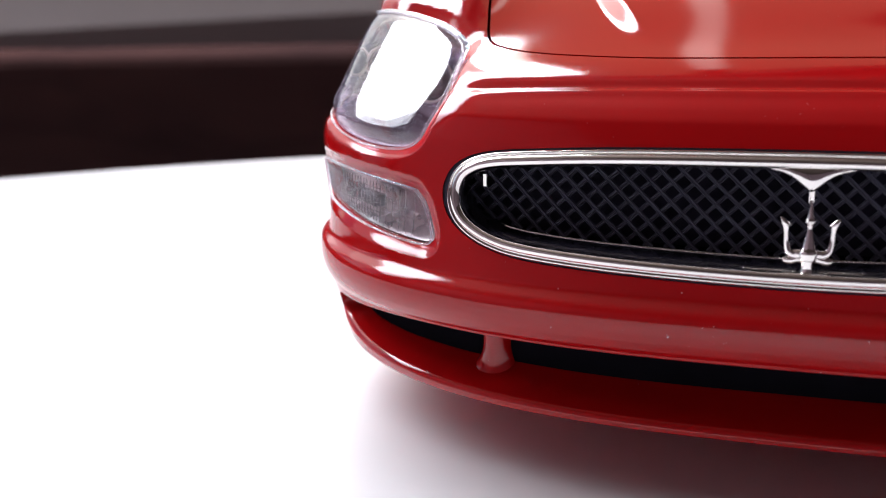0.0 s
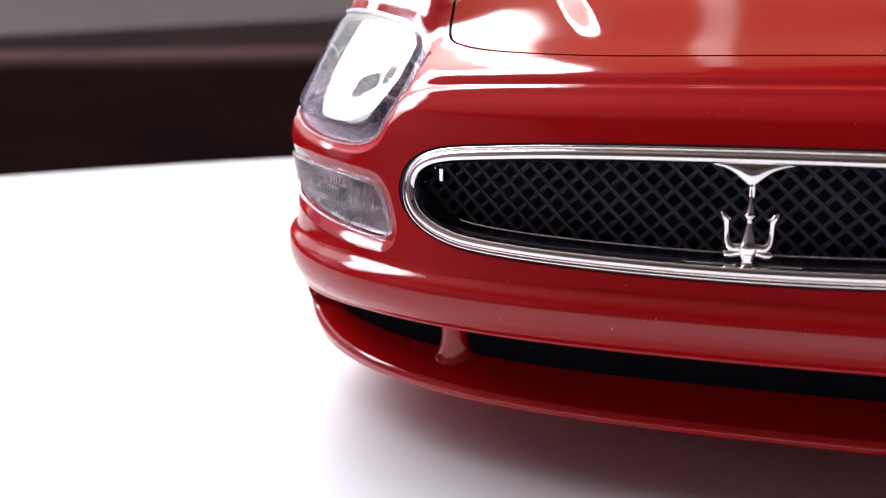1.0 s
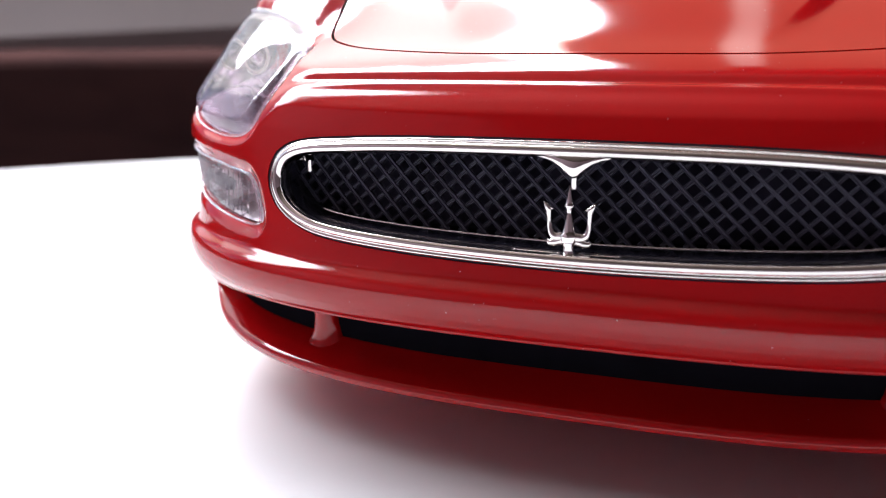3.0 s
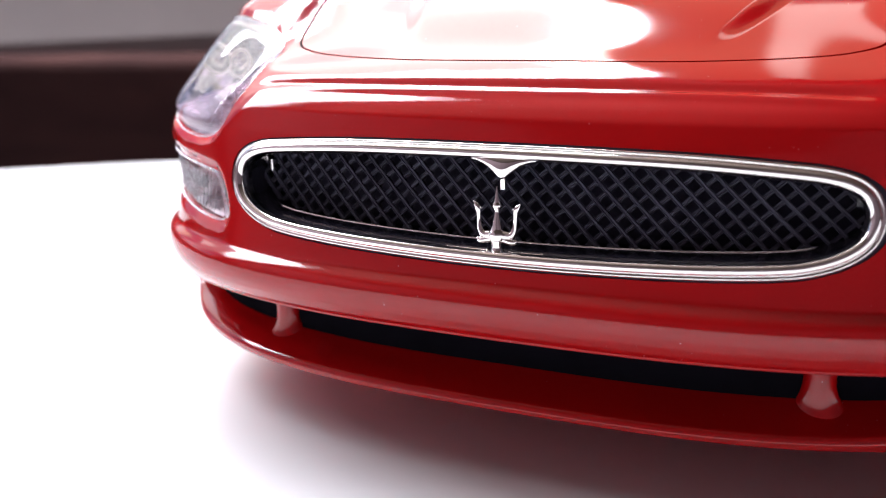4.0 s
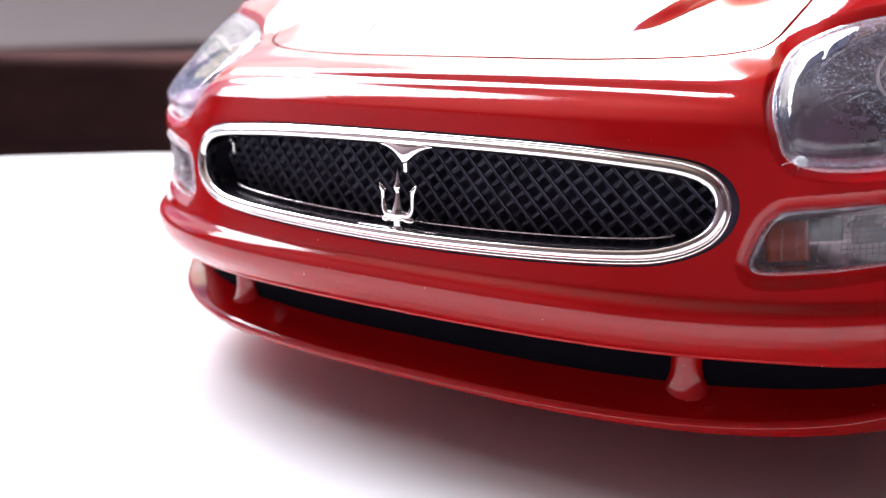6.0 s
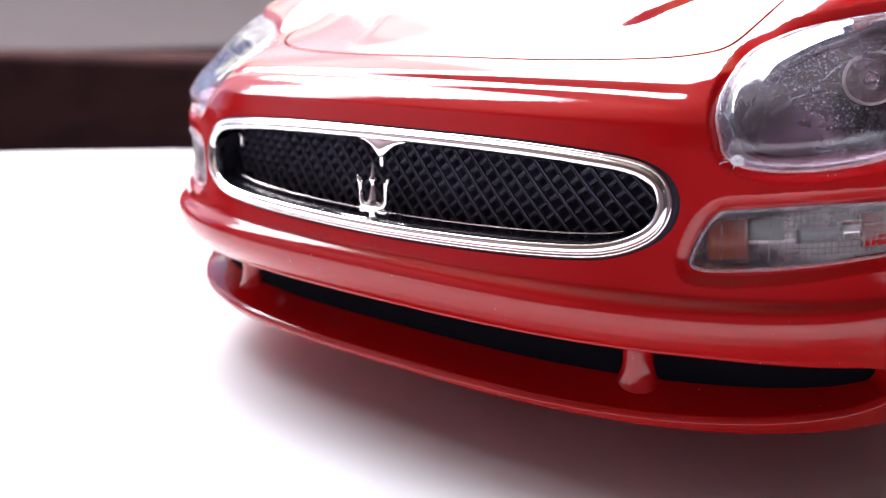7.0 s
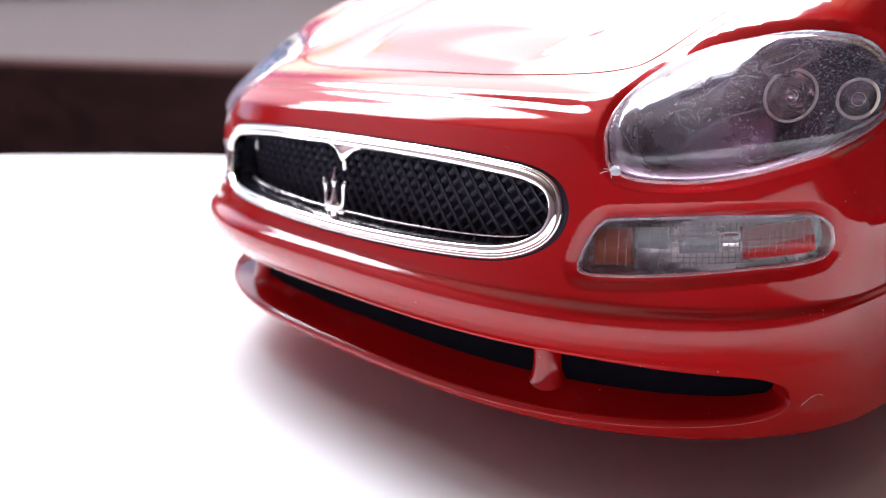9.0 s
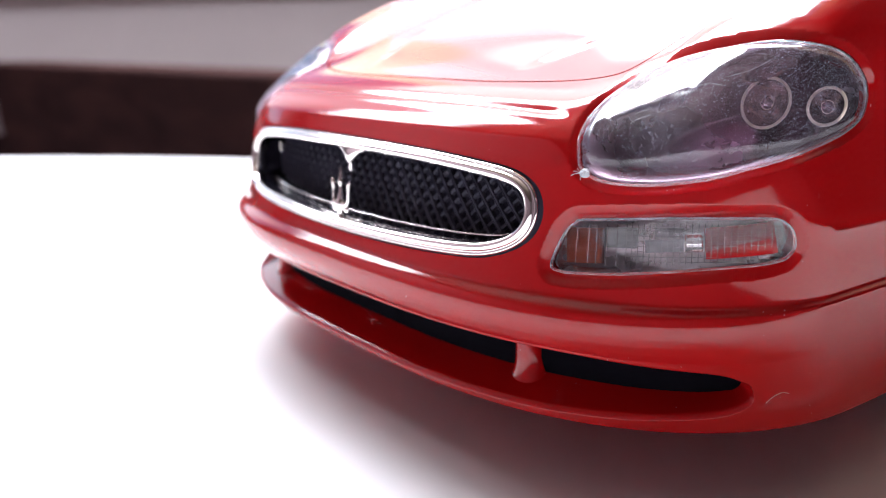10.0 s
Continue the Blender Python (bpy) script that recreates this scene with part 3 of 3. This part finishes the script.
def torus(name, centre, axis, r, tube, mat, parent, label="", n=40, k=8):
    m = Vector(axis).to_track_quat("Z", "Y").to_matrix().to_4x4()
    m.translation = Vector(centre)
    verts, faces = [], []
    for i in range(n):
        for q in range(k):
            a, b = 2 * math.pi * i / n, 2 * math.pi * q / k
            verts.append((m @ Vector(((r + tube * math.cos(b)) * math.cos(a), (r + tube * math.cos(b)) * math.sin(a), tube * math.sin(b)))) * CM)
            faces.append((i * k + q, (i + 1) % n * k + q, (i + 1) % n * k + (q + 1) % k, i * k + (q + 1) % k))
    return mesh_object(name, verts, faces, mat, parent, label)


def dish(name, centre, axis, profile, mat, parent, label="", n=32):
    """A turned form: profile of (radius, height along the axis)."""
    m = Vector(axis).to_track_quat("Z", "Y").to_matrix().to_4x4()
    m.translation = Vector(centre)
    verts, faces, k = [], [], len(profile)
    for i in range(n):
        a = 2 * math.pi * i / n
        for r, h in profile:
            verts.append((m @ Vector((r * math.cos(a), r * math.sin(a), h))) * CM)
        for q in range(k - 1):
            j = (i + 1) % n
            faces.append((i * k + q, j * k + q, j * k + q + 1, i * k + q + 1))
    return mesh_object(name, verts, faces, mat, parent, label)


def shrink(curve, d):
    """The outline moved inward by d."""
    t = np.roll(curve, -1, 0) - np.roll(curve, 1, 0)
    t /= np.linalg.norm(t, axis=1)[:, None]
    nrm = np.stack([-t[:, 1], t[:, 0]], -1)
    area = np.sum(curve[:, 0] * np.roll(curve[:, 1], -1) - np.roll(curve[:, 0], -1) * curve[:, 1])
    return curve + nrm * d * np.sign(area)


# ---- lamps ----
def lens_rise(a, z, d):
    """Height of the headlight's domed lens over the body, fuller towards its outer end."""
    rho = ((a - 4.2) / 1.35) ** 2 + ((z - 2.98 - 0.14 * (a - 4.2)) / 0.76) ** 2
    return (0.03 + 0.25 * np.maximum(1 - rho, 0) * (1 - 0.85 * ease(4.05, 5.0, a))) * ease(0.0, 0.12, -d) ** 0.7


for side in (-1, 1):
    pick = HL_FACES[(V[HL_FACES, 0] * side > 0).all(1)]
    ids = np.unique(pick)
    VD = V.copy()
    VD[ids] += shade_normals(V[ids]) * (lens_rise(sideways(V[ids]), V[ids, 2], fh[ids]) * (1.0 if side > 0 else 0.5))[:, None]
    lamp = build("headlight", VD, pick, DUSTY, car, "clear oval headlight with dusty scratched lens", normals=False)
    lamp.visible_shadow = False
    if side > 0:
        lamp_right = lamp
    depth = ease(0.0, 0.30, -fh)
    lift = np.stack([-side * 0.30 * depth, 0.02 + 0.85 * depth, -0.32 * depth], -1)
    build("bowl", V + lift, pick, SMOKE, lamp, "silvery bowl behind the lens", normals=False)
    edge = on_corner(HEADLIGHT[:, 0], HEADLIGHT[:, 1], side)
    ring("lens_rim", edge, oval(0.011, 0.013, 10, (0, -0.02)), RIM, lamp, "clear moulded lens edge").visible_shadow = False
    face = (0.12 * side, -0.93, 0.30)
    for name, c, r in (("main_bulb", (3.46, 2.10, 3.16 if side > 0 else 3.0), 0.21), ("side_bulb", (4.0, 2.12, 3.16), 0.15)):
        c = Vector((c[0] if side > 0 else -0.96 * c[0], c[1], c[2]))
        cup = dish("reflector_cup", c, face, [(0.02, -0.12), (r * 0.45, -0.10), (r * 0.8, -0.03), (r, 0.05)], CUP, lamp, "round silvered reflector cup")
        torus("cup_ring", c + Vector(face) * 0.05, face, r, 0.013, CREAM, lamp, "thin pale ring", 40, 8)
        dish(name, c, face, [(0.075, -0.1), (0.075, 0.0), (0.06, 0.04), (0.03, 0.065), (0.0, 0.07)], CHROME, lamp, "small bright bulb", 20)

    pick = FOG_FACES[(V[FOG_FACES, 0] * side > 0).all(1)]
    lamp = build("indicator", V, pick, LENS, car, "clear ribbed indicator lamp below the headlight", normals=False)
    lamp.visible_shadow = False
    edge = on_corner(FOG[:, 0], FOG[:, 1], side) + np.array([0, 0.035, 0])
    ring("lens_rim", edge, oval(0.011, 0.015, 10, (0.003, 0.0)), RIM, lamp, "clear moulded lens edge").visible_shadow = False
    depth = ease(0.0, 0.12, -ff)
    build("bowl", V + np.stack([0 * depth, 0.05 + 0.24 * depth * (1 - 1.3 * (V[:, 2] - 2.18)), 0 * depth], -1), pick, SHELL, lamp, "silvered lamp bowl", normals=False)

    def bar_at(name, x0, z0, x1, z1, dy, wide, deep, mat, label=""):
        t = np.linspace(0, 1, 9)
        path = on_corner(x0 + (x1 - x0) * t, z0 + (z1 - z0) * t, side) + np.array([-side * 0.35, 0.95, 0]) * dy
        nrm = np.tile(np.array([0.35 * side, -0.95, 0.2]), (9, 1))
        return ring(name, path, [(-wide, -deep), (wide, -deep), (wide, deep), (-wide, deep)], mat, lamp, label, False, nrm)

    # ribs moulded into the lens
    for x in [3.16, 3.27, 3.34, 3.43, 3.52] + [3.60 + 0.048 * i for i in range(24)]:
        lo, hi = np.interp(x, [3.0, 3.6, 4.26, 4.8], [2.0, 2.02, 2.08, 2.14]), np.interp(x, [3.0, 3.22, 4.03, 4.7], [2.2, 2.32, 2.375, 2.37])
        bar_at("rib", x, lo, x, hi, 0.045, 0.0015 if x > 3.55 else 0.0022, 0.004, RIB)
    for i in range(7):
        z = 2.06 + i * 0.04
        bar_at("rib", 3.6, z, 4.76, z + 0.03, 0.05, 0.0017, 0.004, RIB)
    if side > 0:
        bar_at("amber_cap", 3.05, 2.13, 3.36, 2.15, 0.12, 0.14, 0.04, AMBER, "amber plastic lamp cap")
        bar_at("lamp_holder", 3.36, 2.20, 3.62, 2.21, 0.20, 0.08, 0.05, GREY, "grey lamp holder")
    bar_at("lamp_bulb", 3.72, 2.16, 4.02, 2.18, 0.16, 0.05, 0.05, BULB_COVER, "grey translucent bulb cover")
    bar_at("lamp_pin", 4.04, 2.21, 4.18, 2.215, 0.13, 0.07, 0.05, CHROME, "small bright bulb")
    if side > 0:
        bar_at("red_cap", 4.20, 2.21, 4.70, 2.25, 0.115, 0.12, 0.03, RED, "red plastic reflector")

# torn moulding tab at the inner corner of one headlight
rnd = random.Random(5)
bm = bmesh.new()
bmesh.ops.create_icosphere(bm, subdivisions=3, radius=0.00034)
for v in bm.verts:
    v.co *= 1 + 0.45 * (rnd.random() - 0.5)
    v.co.x *= 1.25
bmesh.ops.translate(bm, verts=bm.verts[:], vec=Vector((0.0308, 0.0038, 0.02735)))
part("moulding_tab", bm, PALE, lamp_right, "torn white moulding tab")
for dx, dz in ((-0.0010, -0.0003), (-0.0007, 0.0001), (-0.0003, 0.0004), (0.0001, -0.0005)):
    t = np.linspace(0, 1, 7)
    path = np.stack([3.06 + dx * 100 * t, 0.345 + 0.0 * t, 2.735 + dz * 100 * t + 0.03 * t * (1 - t)], -1)
    path[:, 1] = np.minimum(path[:, 1], skin_y(path[:, 0], path[:, 2]) - 0.006)
    ring("fibre", path, oval(0.0018, 0.0018, 5), PALE, lamp_right, "", False, np.tile(np.array([0.0, -1.0, 0.1]), (7, 1)))

# stray hair on the bumper corner
t = np.linspace(0, 1, 12)
path = on_corner(4.72 + 0.16 * t, 0.92 + 0.16 * t - 0.10 * t ** 3, 1)
ring("stray_hair", path + shade_normals(path) * 0.004, oval(0.0016, 0.0016, 5), CREAM, car, "fine pale hair stuck to the paint", False)

# hairline scratches on the same lens
for a0, z0, a1, z1, bow in ((3.86, 3.10, 4.24, 3.24, 0.05), (4.30, 3.34, 4.52, 3.50, -0.02), (3.55, 2.98, 3.72, 3.02, 0.01)):
    t = np.linspace(0, 1, 15)
    a, z = a0 + (a1 - a0) * t, z0 + (z1 - z0) * t + 4 * bow * t * (1 - t)
    path = on_corner(a, z, 1)
    d = outline_distance(a, z, HEADLIGHT)
    path += shade_normals(path) * (lens_rise(a, z, d) - 0.043)[:, None]
    ring("scratch", path, oval(0.0013, 0.0008, 5), PALE, lamp_right, "", False)

# ---- grille ----
ends = (1 - np.clip((2.72 - np.abs(GRILLE[:, 0])) / 0.5, 0, 1)) ** 2
GRILLE_IN = GRILLE - np.stack([np.sign(GRILLE[:, 0]) * 0.035 * ends, 0 * ends], -1)
inner = shrink(GRILLE_IN, 0.078)
frame_path = on_skin(inner)
grille = ring("grille_frame", frame_path, [(-0.062, -0.05), (-0.066, 0.005), (-0.058, 0.025), (-0.046, 0.030), (-0.038, 0.022), (-0.034, 0.018), (-0.026, 0.036), (-0.010, 0.052), (0.010, 0.058), (0.030, 0.052), (0.046, 0.036), (0.056, 0.010), (0.058, -0.02), (0.050, -0.10)], CHROME, car,
              "bright chrome oval grille frame")
# black strip painted in for the shade of the gap round the frame
ring("gap_strip", on_skin(shrink(GRILLE, 0.022)), [(-0.045, -0.03), (-0.045, -0.012), (0.06, -0.012), (0.06, -0.03)], BLACK_MATT, grille, "black strip for the shade in the gap round the chrome frame")
tunnel = shrink(GRILLE_IN, 0.12)
tp = on_skin(tunnel)
k = len(tp)
tv = np.concatenate([tp + np.array([0, 0.0, 0]), tp + np.array([0, 0.2, 0]), tp + np.array([0, 0.47, 0])])
mesh_object("grille_tunnel", tv * CM, [(r * k + i, r * k + (i + 1) % k, (r + 1) * k + (i + 1) % k, (r + 1) * k + i) for r in range(2) for i in range(k)], BLACK, grille, "gloss black grille surround")


def z_span(curve, x):
    z = []
    for (ax, az), (bx, bz) in zip(curve, np.roll(curve, -1, 0)):
        if (ax > x) != (bx > x):
            z.append(az + (bz - az) * (x - ax) / (bx - ax))
    return (min(z), max(z)) if len(z) > 1 else (None, None)


def slab(name, curve, dy, mat, parent, label="", nx=120, nz=10, x_in=0.01, tilt=0.0):
    """A curved plate that fills an outline behind the skin."""
    xs = np.linspace(curve[:, 0].min() + x_in, curve[:, 0].max() - x_in, nx)
    verts, faces = [], []
    for x in xs:
        a, b = z_span(curve, x)
        z = np.linspace(a, b, nz)
        y = skin_y(np.full(nz, x), np.full(nz, (a + b) / 2)) if tilt else skin_y(np.full(nz, x), z)
        verts += [(x * CM, (yy + dy) * CM, zz * CM) for yy, zz in zip(y, z)]
    for i in range(nx - 1):
        for j in range(nz - 1):
            faces.append((i * nz + j, (i + 1) * nz + j, (i + 1) * nz + j + 1, i * nz + j + 1))
    return mesh_object(name, verts, faces, mat, parent, label)


slab("grille_backing", tunnel, 0.47, BLACK_MATT, grille, "matt black plate behind the mesh")
# diamond mesh: two sets of slanting bars
tc = tunnel
PITCH = 0.160
for slope, lift in ((1, 0.36), (-1, 0.345)):
    for i in range(-27, 28):
        c = i * PITCH
        s = np.linspace(-3.4, 3.4, 1400)
        xs, zs = s, 2.33 + slope * (s - c) * 0.92
        ok = outline_distance(xs, zs, tc) < 0
        if ok.sum() < 8:
            continue
        lo, hi = s[ok].min(), s[ok].max()
        t = np.linspace(lo, hi, 7)
        zz = 2.33 + slope * (t - c) * 0.92
        path = np.stack([t, skin_y(t, zz) + lift, zz], -1)
        nrm = np.tile(np.array([0.0, -1.0, 0.25]), (7, 1))
        ring("mesh_bar", path, [(-0.016, -0.03), (0.016, -0.03), (0.016, 0.013), (0.011, 0.018), (0.004, 0.007), (-0.004, 0.007), (-0.011, 0.018), (-0.016, 0.013)], MESH, grille, "", False, nrm).data.shade_flat()

# thin bright strip low inside the frame, and the little shelf that carries the emblem
x = np.linspace(-2.25, 2.25, 60)
zlow = np.array([z_span(tunnel, v)[0] for v in x]) + 0.035
path = np.stack([x, skin_y(x, zlow) + 0.20, zlow], -1)
ring("inner_strip", path, oval(0.012, 0.012, 6), CHROME, grille, "thin chrome strip", False, np.tile(np.array([0.0, -1.0, 0.2]), (60, 1)))
for x0, x1 in ((-0.46, -0.08), (0.05, 0.36)):
    n = 13
    t = np.linspace(0, 1, n)
    path = np.stack([x0 + (x1 - x0) * t, -0.015 + 0 * t, 1.968 + 0 * t], -1)
    ring("emblem_clip", path, oval(0.028, 0.03, 10), CHROME, grille, "short chrome bar that carries the emblem", False, np.tile(np.array([0.0, -1.0, 0.1]), (n, 1)))
    for x in (x0 + 0.02, x1 - 0.03):
        ring("clip_collar", np.array([[x, -0.015, 1.968], [x + 0.02, -0.015, 1.968]]), oval(0.036, 0.038, 10), CHROME, grille, "", False, np.tile(np.array([0.0, -1.0, 0.1]), (2, 1)))


def rods(name, runs, flat, mat, parent, label):
    """Tapered rods in the x, z plane, joined: runs of (x, z, radius) from the emblem's foot; flat: depth over width."""
    verts, faces, k = [], [], 12
    for run in runs:
        p = np.array(run, float)
        t = np.linspace(0, len(p) - 1, 4 * (len(p) - 1) + 1)
        i = np.minimum(t.astype(int), len(p) - 2)
        f = (t - i)[:, None]
        a, b, c, d = p[np.maximum(i - 1, 0)], p[i], p[i + 1], p[np.minimum(i + 2, len(p) - 1)]
        q = 0.5 * (2 * b + (c - a) * f + (2 * a - 5 * b + 4 * c - d) * f ** 2 + (3 * b - a - 3 * c + d) * f ** 3)
        tan = np.gradient(q[:, :2], axis=0)
        tan /= np.linalg.norm(tan, axis=1)[:, None]
        base = len(verts)
        for (x, z, r), (tx, tz) in zip(q, tan):
            r = max(r, 0.002)
            for n in range(k):
                w = 2 * math.pi * n / k
                verts.append(((x - tz * r * math.cos(w)) * CM, r * flat * math.sin(w) * CM, (z + tx * r * math.cos(w)) * CM))
        m = len(q)
        faces += [(base + u * k + n, base + u * k + (n + 1) % k, base + (u + 1) * k + (n + 1) % k, base + (u + 1) * k + n) for u in range(m - 1) for n in range(k)]
        faces += [tuple(base + n for n in range(k - 1, -1, -1)), tuple(base + (m - 1) * k + n for n in range(k))]
    return mesh_object(name, verts, faces, mat, parent, label)


runs = [[(0, 0.53, 0.003), (0, 0.47, 0.013), (0, 0.41, 0.026), (0, 0.382, 0.038), (0, 0.355, 0.024), (0, 0.335, 0.018), (0, 0.30, 0.024), (0, 0.25, 0.036), (0, 0.20, 0.050), (0, 0.16, 0.070), (0, 0.11, 0.062)],
        [(-0.11, 0.160, 0.022), (-0.06, 0.150, 0.040), (0, 0.150, 0.048), (0.06, 0.150, 0.040), (0.11, 0.160, 0.022)],
        [(0, 0.14, 0.06), (0, 0.09, 0.046), (0, 0.05, 0.042), (0, 0.015, 0.056), (0, -0.015, 0.05)]]
for s in (-1, 1):
    runs += [[(s * 0.192, 0.405, 0.003), (s * 0.168, 0.375, 0.021), (s * 0.154, 0.345, 0.022), (s * 0.150, 0.30, 0.017), (s * 0.147, 0.25, 0.018), (s * 0.140, 0.20, 0.023), (s * 0.122, 0.162, 0.030), (s * 0.085, 0.146, 0.034), (s * 0.03, 0.140, 0.036)],
             [(s * 0.160, 0.366, 0.016), (s * 0.138, 0.361, 0.009), (s * 0.120, 0.352, 0.003)],
             [(s * 0.02, 0.12, 0.036), (s * 0.065, 0.118, 0.032), (s * 0.11, 0.104, 0.029), (s * 0.142, 0.106, 0.025), (s * 0.158, 0.124, 0.012)]]
emblem = rods("emblem", runs, 0.85, CHROME, grille, "chrome three-pronged fork emblem")
emblem.matrix_local = pose(-0.0002, -0.0004, 0.01965, -3)
# the peak: a rounded wedge whose sides sweep up into the frame
rows = [(2.525, 0.018, 0.02), (2.545, 0.045, 0.038), (2.575, 0.082, 0.052), (2.605, 0.122, 0.062), (2.635, 0.175, 0.066), (2.657, 0.245, 0.064), (2.677, 0.35, 0.056), (2.70, 0.48, 0.042), (2.74, 0.62, 0.02)]
verts, faces, n = [], [], 17
for z, w, d in rows:
    y = float(skin_y(np.array([0.0]), np.array([z + 0.03]))[0])
    for i in range(n):
        a = math.pi * i / (n - 1)
        verts.append(((-0.02 - w * math.cos(a)) * CM, (y + 0.02 - 0.9 * d * math.sin(a) - 0.02) * CM, z * CM))
for r in range(len(rows) - 1):
    for i in range(n - 1):
        faces.append((r * n + i, r * n + i + 1, (r + 1) * n + i + 1, (r + 1) * n + i))
faces.append(tuple(range(n - 1, -1, -1)))
mesh_object("frame_peak", verts, faces, CHROME, grille, "chrome peak in the middle of the frame")
part("emblem_pin", box_bm(-0.00035, 0.00005, 0.0009, 0.0013, 0.0244, 0.0254, 0.0001), CHROME, grille, "thin chrome pin")
for x, z, h, w in ((-2.42, 2.43, 0.060, 0.020), (-2.50, 2.485, 0.022, 0.035)):
    y = float(skin_y(np.array([x]), np.array([z]))[0]) + 0.26
    part("mesh_clip", box_bm((x - w) * CM, (x + w) * CM, y * CM, (y + 0.08) * CM, (z - h) * CM, (z + h) * CM, 0.0001, seg=3), CHROME, grille, "small bright clip at the end of the mesh")
part("mesh_clip", box_bm(0.0246, 0.0254, 0.0055, 0.0066, 0.0236, 0.0249, 0.0002), BLACK, grille, "small black clip")

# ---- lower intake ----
# near-black plate closes the intake behind its opening
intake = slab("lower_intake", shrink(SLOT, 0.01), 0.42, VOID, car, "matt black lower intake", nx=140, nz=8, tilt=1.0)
for s in (-1, 1):
    verts, faces, n = [], [], 28
    levels = [(0.74, 0.468, 0.323), (0.765, 0.375, 0.281), (0.79, 0.301, 0.242), (0.82, 0.247, 0.208), (0.86, 0.201, 0.178), (0.91, 0.164, 0.153), (0.97, 0.137, 0.136), (1.04, 0.121, 0.128), (1.12, 0.121, 0.128), (1.19, 0.134, 0.14), (1.25, 0.16, 0.162), (1.3, 0.208, 0.196), (1.34, 0.268, 0.238)]
    y0 = float(skin_y(np.array([2.33]), np.array([1.32]))[0]) + 0.46
    for z, a, b in levels:
        for i in range(n):
            w = 2 * math.pi * i / n
            verts.append(((s * 2.33 + a * math.cos(w)) * CM, (y0 + 0.55 * (b - 0.15) + b * math.sin(w)) * CM, z * CM))
    for r in range(len(levels) - 1):
        for i in range(n):
            faces.append((r * n + i, r * n + (i + 1) % n, (r + 1) * n + (i + 1) % n, (r + 1) * n + i))
    mesh_object("intake_strut", verts, faces, RED, car, "flared red strut across the intake")

# ---- wheels and undertray ----
for wx in (-3.45, 3.45):
    for wy in (5.9, 19.6):
        out = 1 if wx > 0 else -1
        wheel = dish("tyre", (wx, wy, 1.75), (out, 0, 0), [(1.25, -0.55), (1.62, -0.55), (1.75, -0.40), (1.75, 0.40), (1.62, 0.55), (1.25, 0.55)], RUBBER, car, "black rubber tyre", 48)
        dish("rim", (wx, wy, 1.75), (out, 0, 0), [(1.26, 0.5), (1.2, 0.42), (0.6, 0.25), (0.2, 0.30), (0.0, 0.31)], SILVER, wheel, "silver wheel rim", 40)
part("undertray", box_bm(-0.032, 0.032, 0.012, 0.23, 0.0082, 0.020, 0.001), BLACK_MATT, car, "matt black undertray")

# ---- table ----
TABLE = tagged(new("table"), "plain round white table with a clean edge", "table")
bm = bmesh.new()
TX, TY, TR = 0.0796, -0.2937, 0.450
rim = [(TX + TR * math.cos(2 * math.pi * i / 180), TY + TR * math.sin(2 * math.pi * i / 180)) for i in range(180)]
f = bm.faces.new([bm.verts.new((a, b, 0)) for a, b in rim])
out = bmesh.ops.extrude_face_region(bm, geom=[f])
for v in out["geom"]:
    if isinstance(v, bmesh.types.BMVert):
        v.co.z -= 0.02
bmesh.ops.recalc_face_normals(bm, faces=bm.faces[:])
bmesh.ops.bevel(bm, geom=[e for e in bm.edges if abs(e.verts[0].co.z - e.verts[1].co.z) < 1e-6], offset=0.0015, segments=2, affect="EDGES", profile=0.5)
part("tabletop", bm, WHITE, TABLE)
for x, y in [(TX + 0.3 * a, TY + 0.3 * b) for a in (-1, 1) for b in (-1, 1)]:
    part("leg", box_bm(x - 0.02, x + 0.02, y - 0.02, y + 0.02, FZ, -0.02, 0.003), WHITE, TABLE)
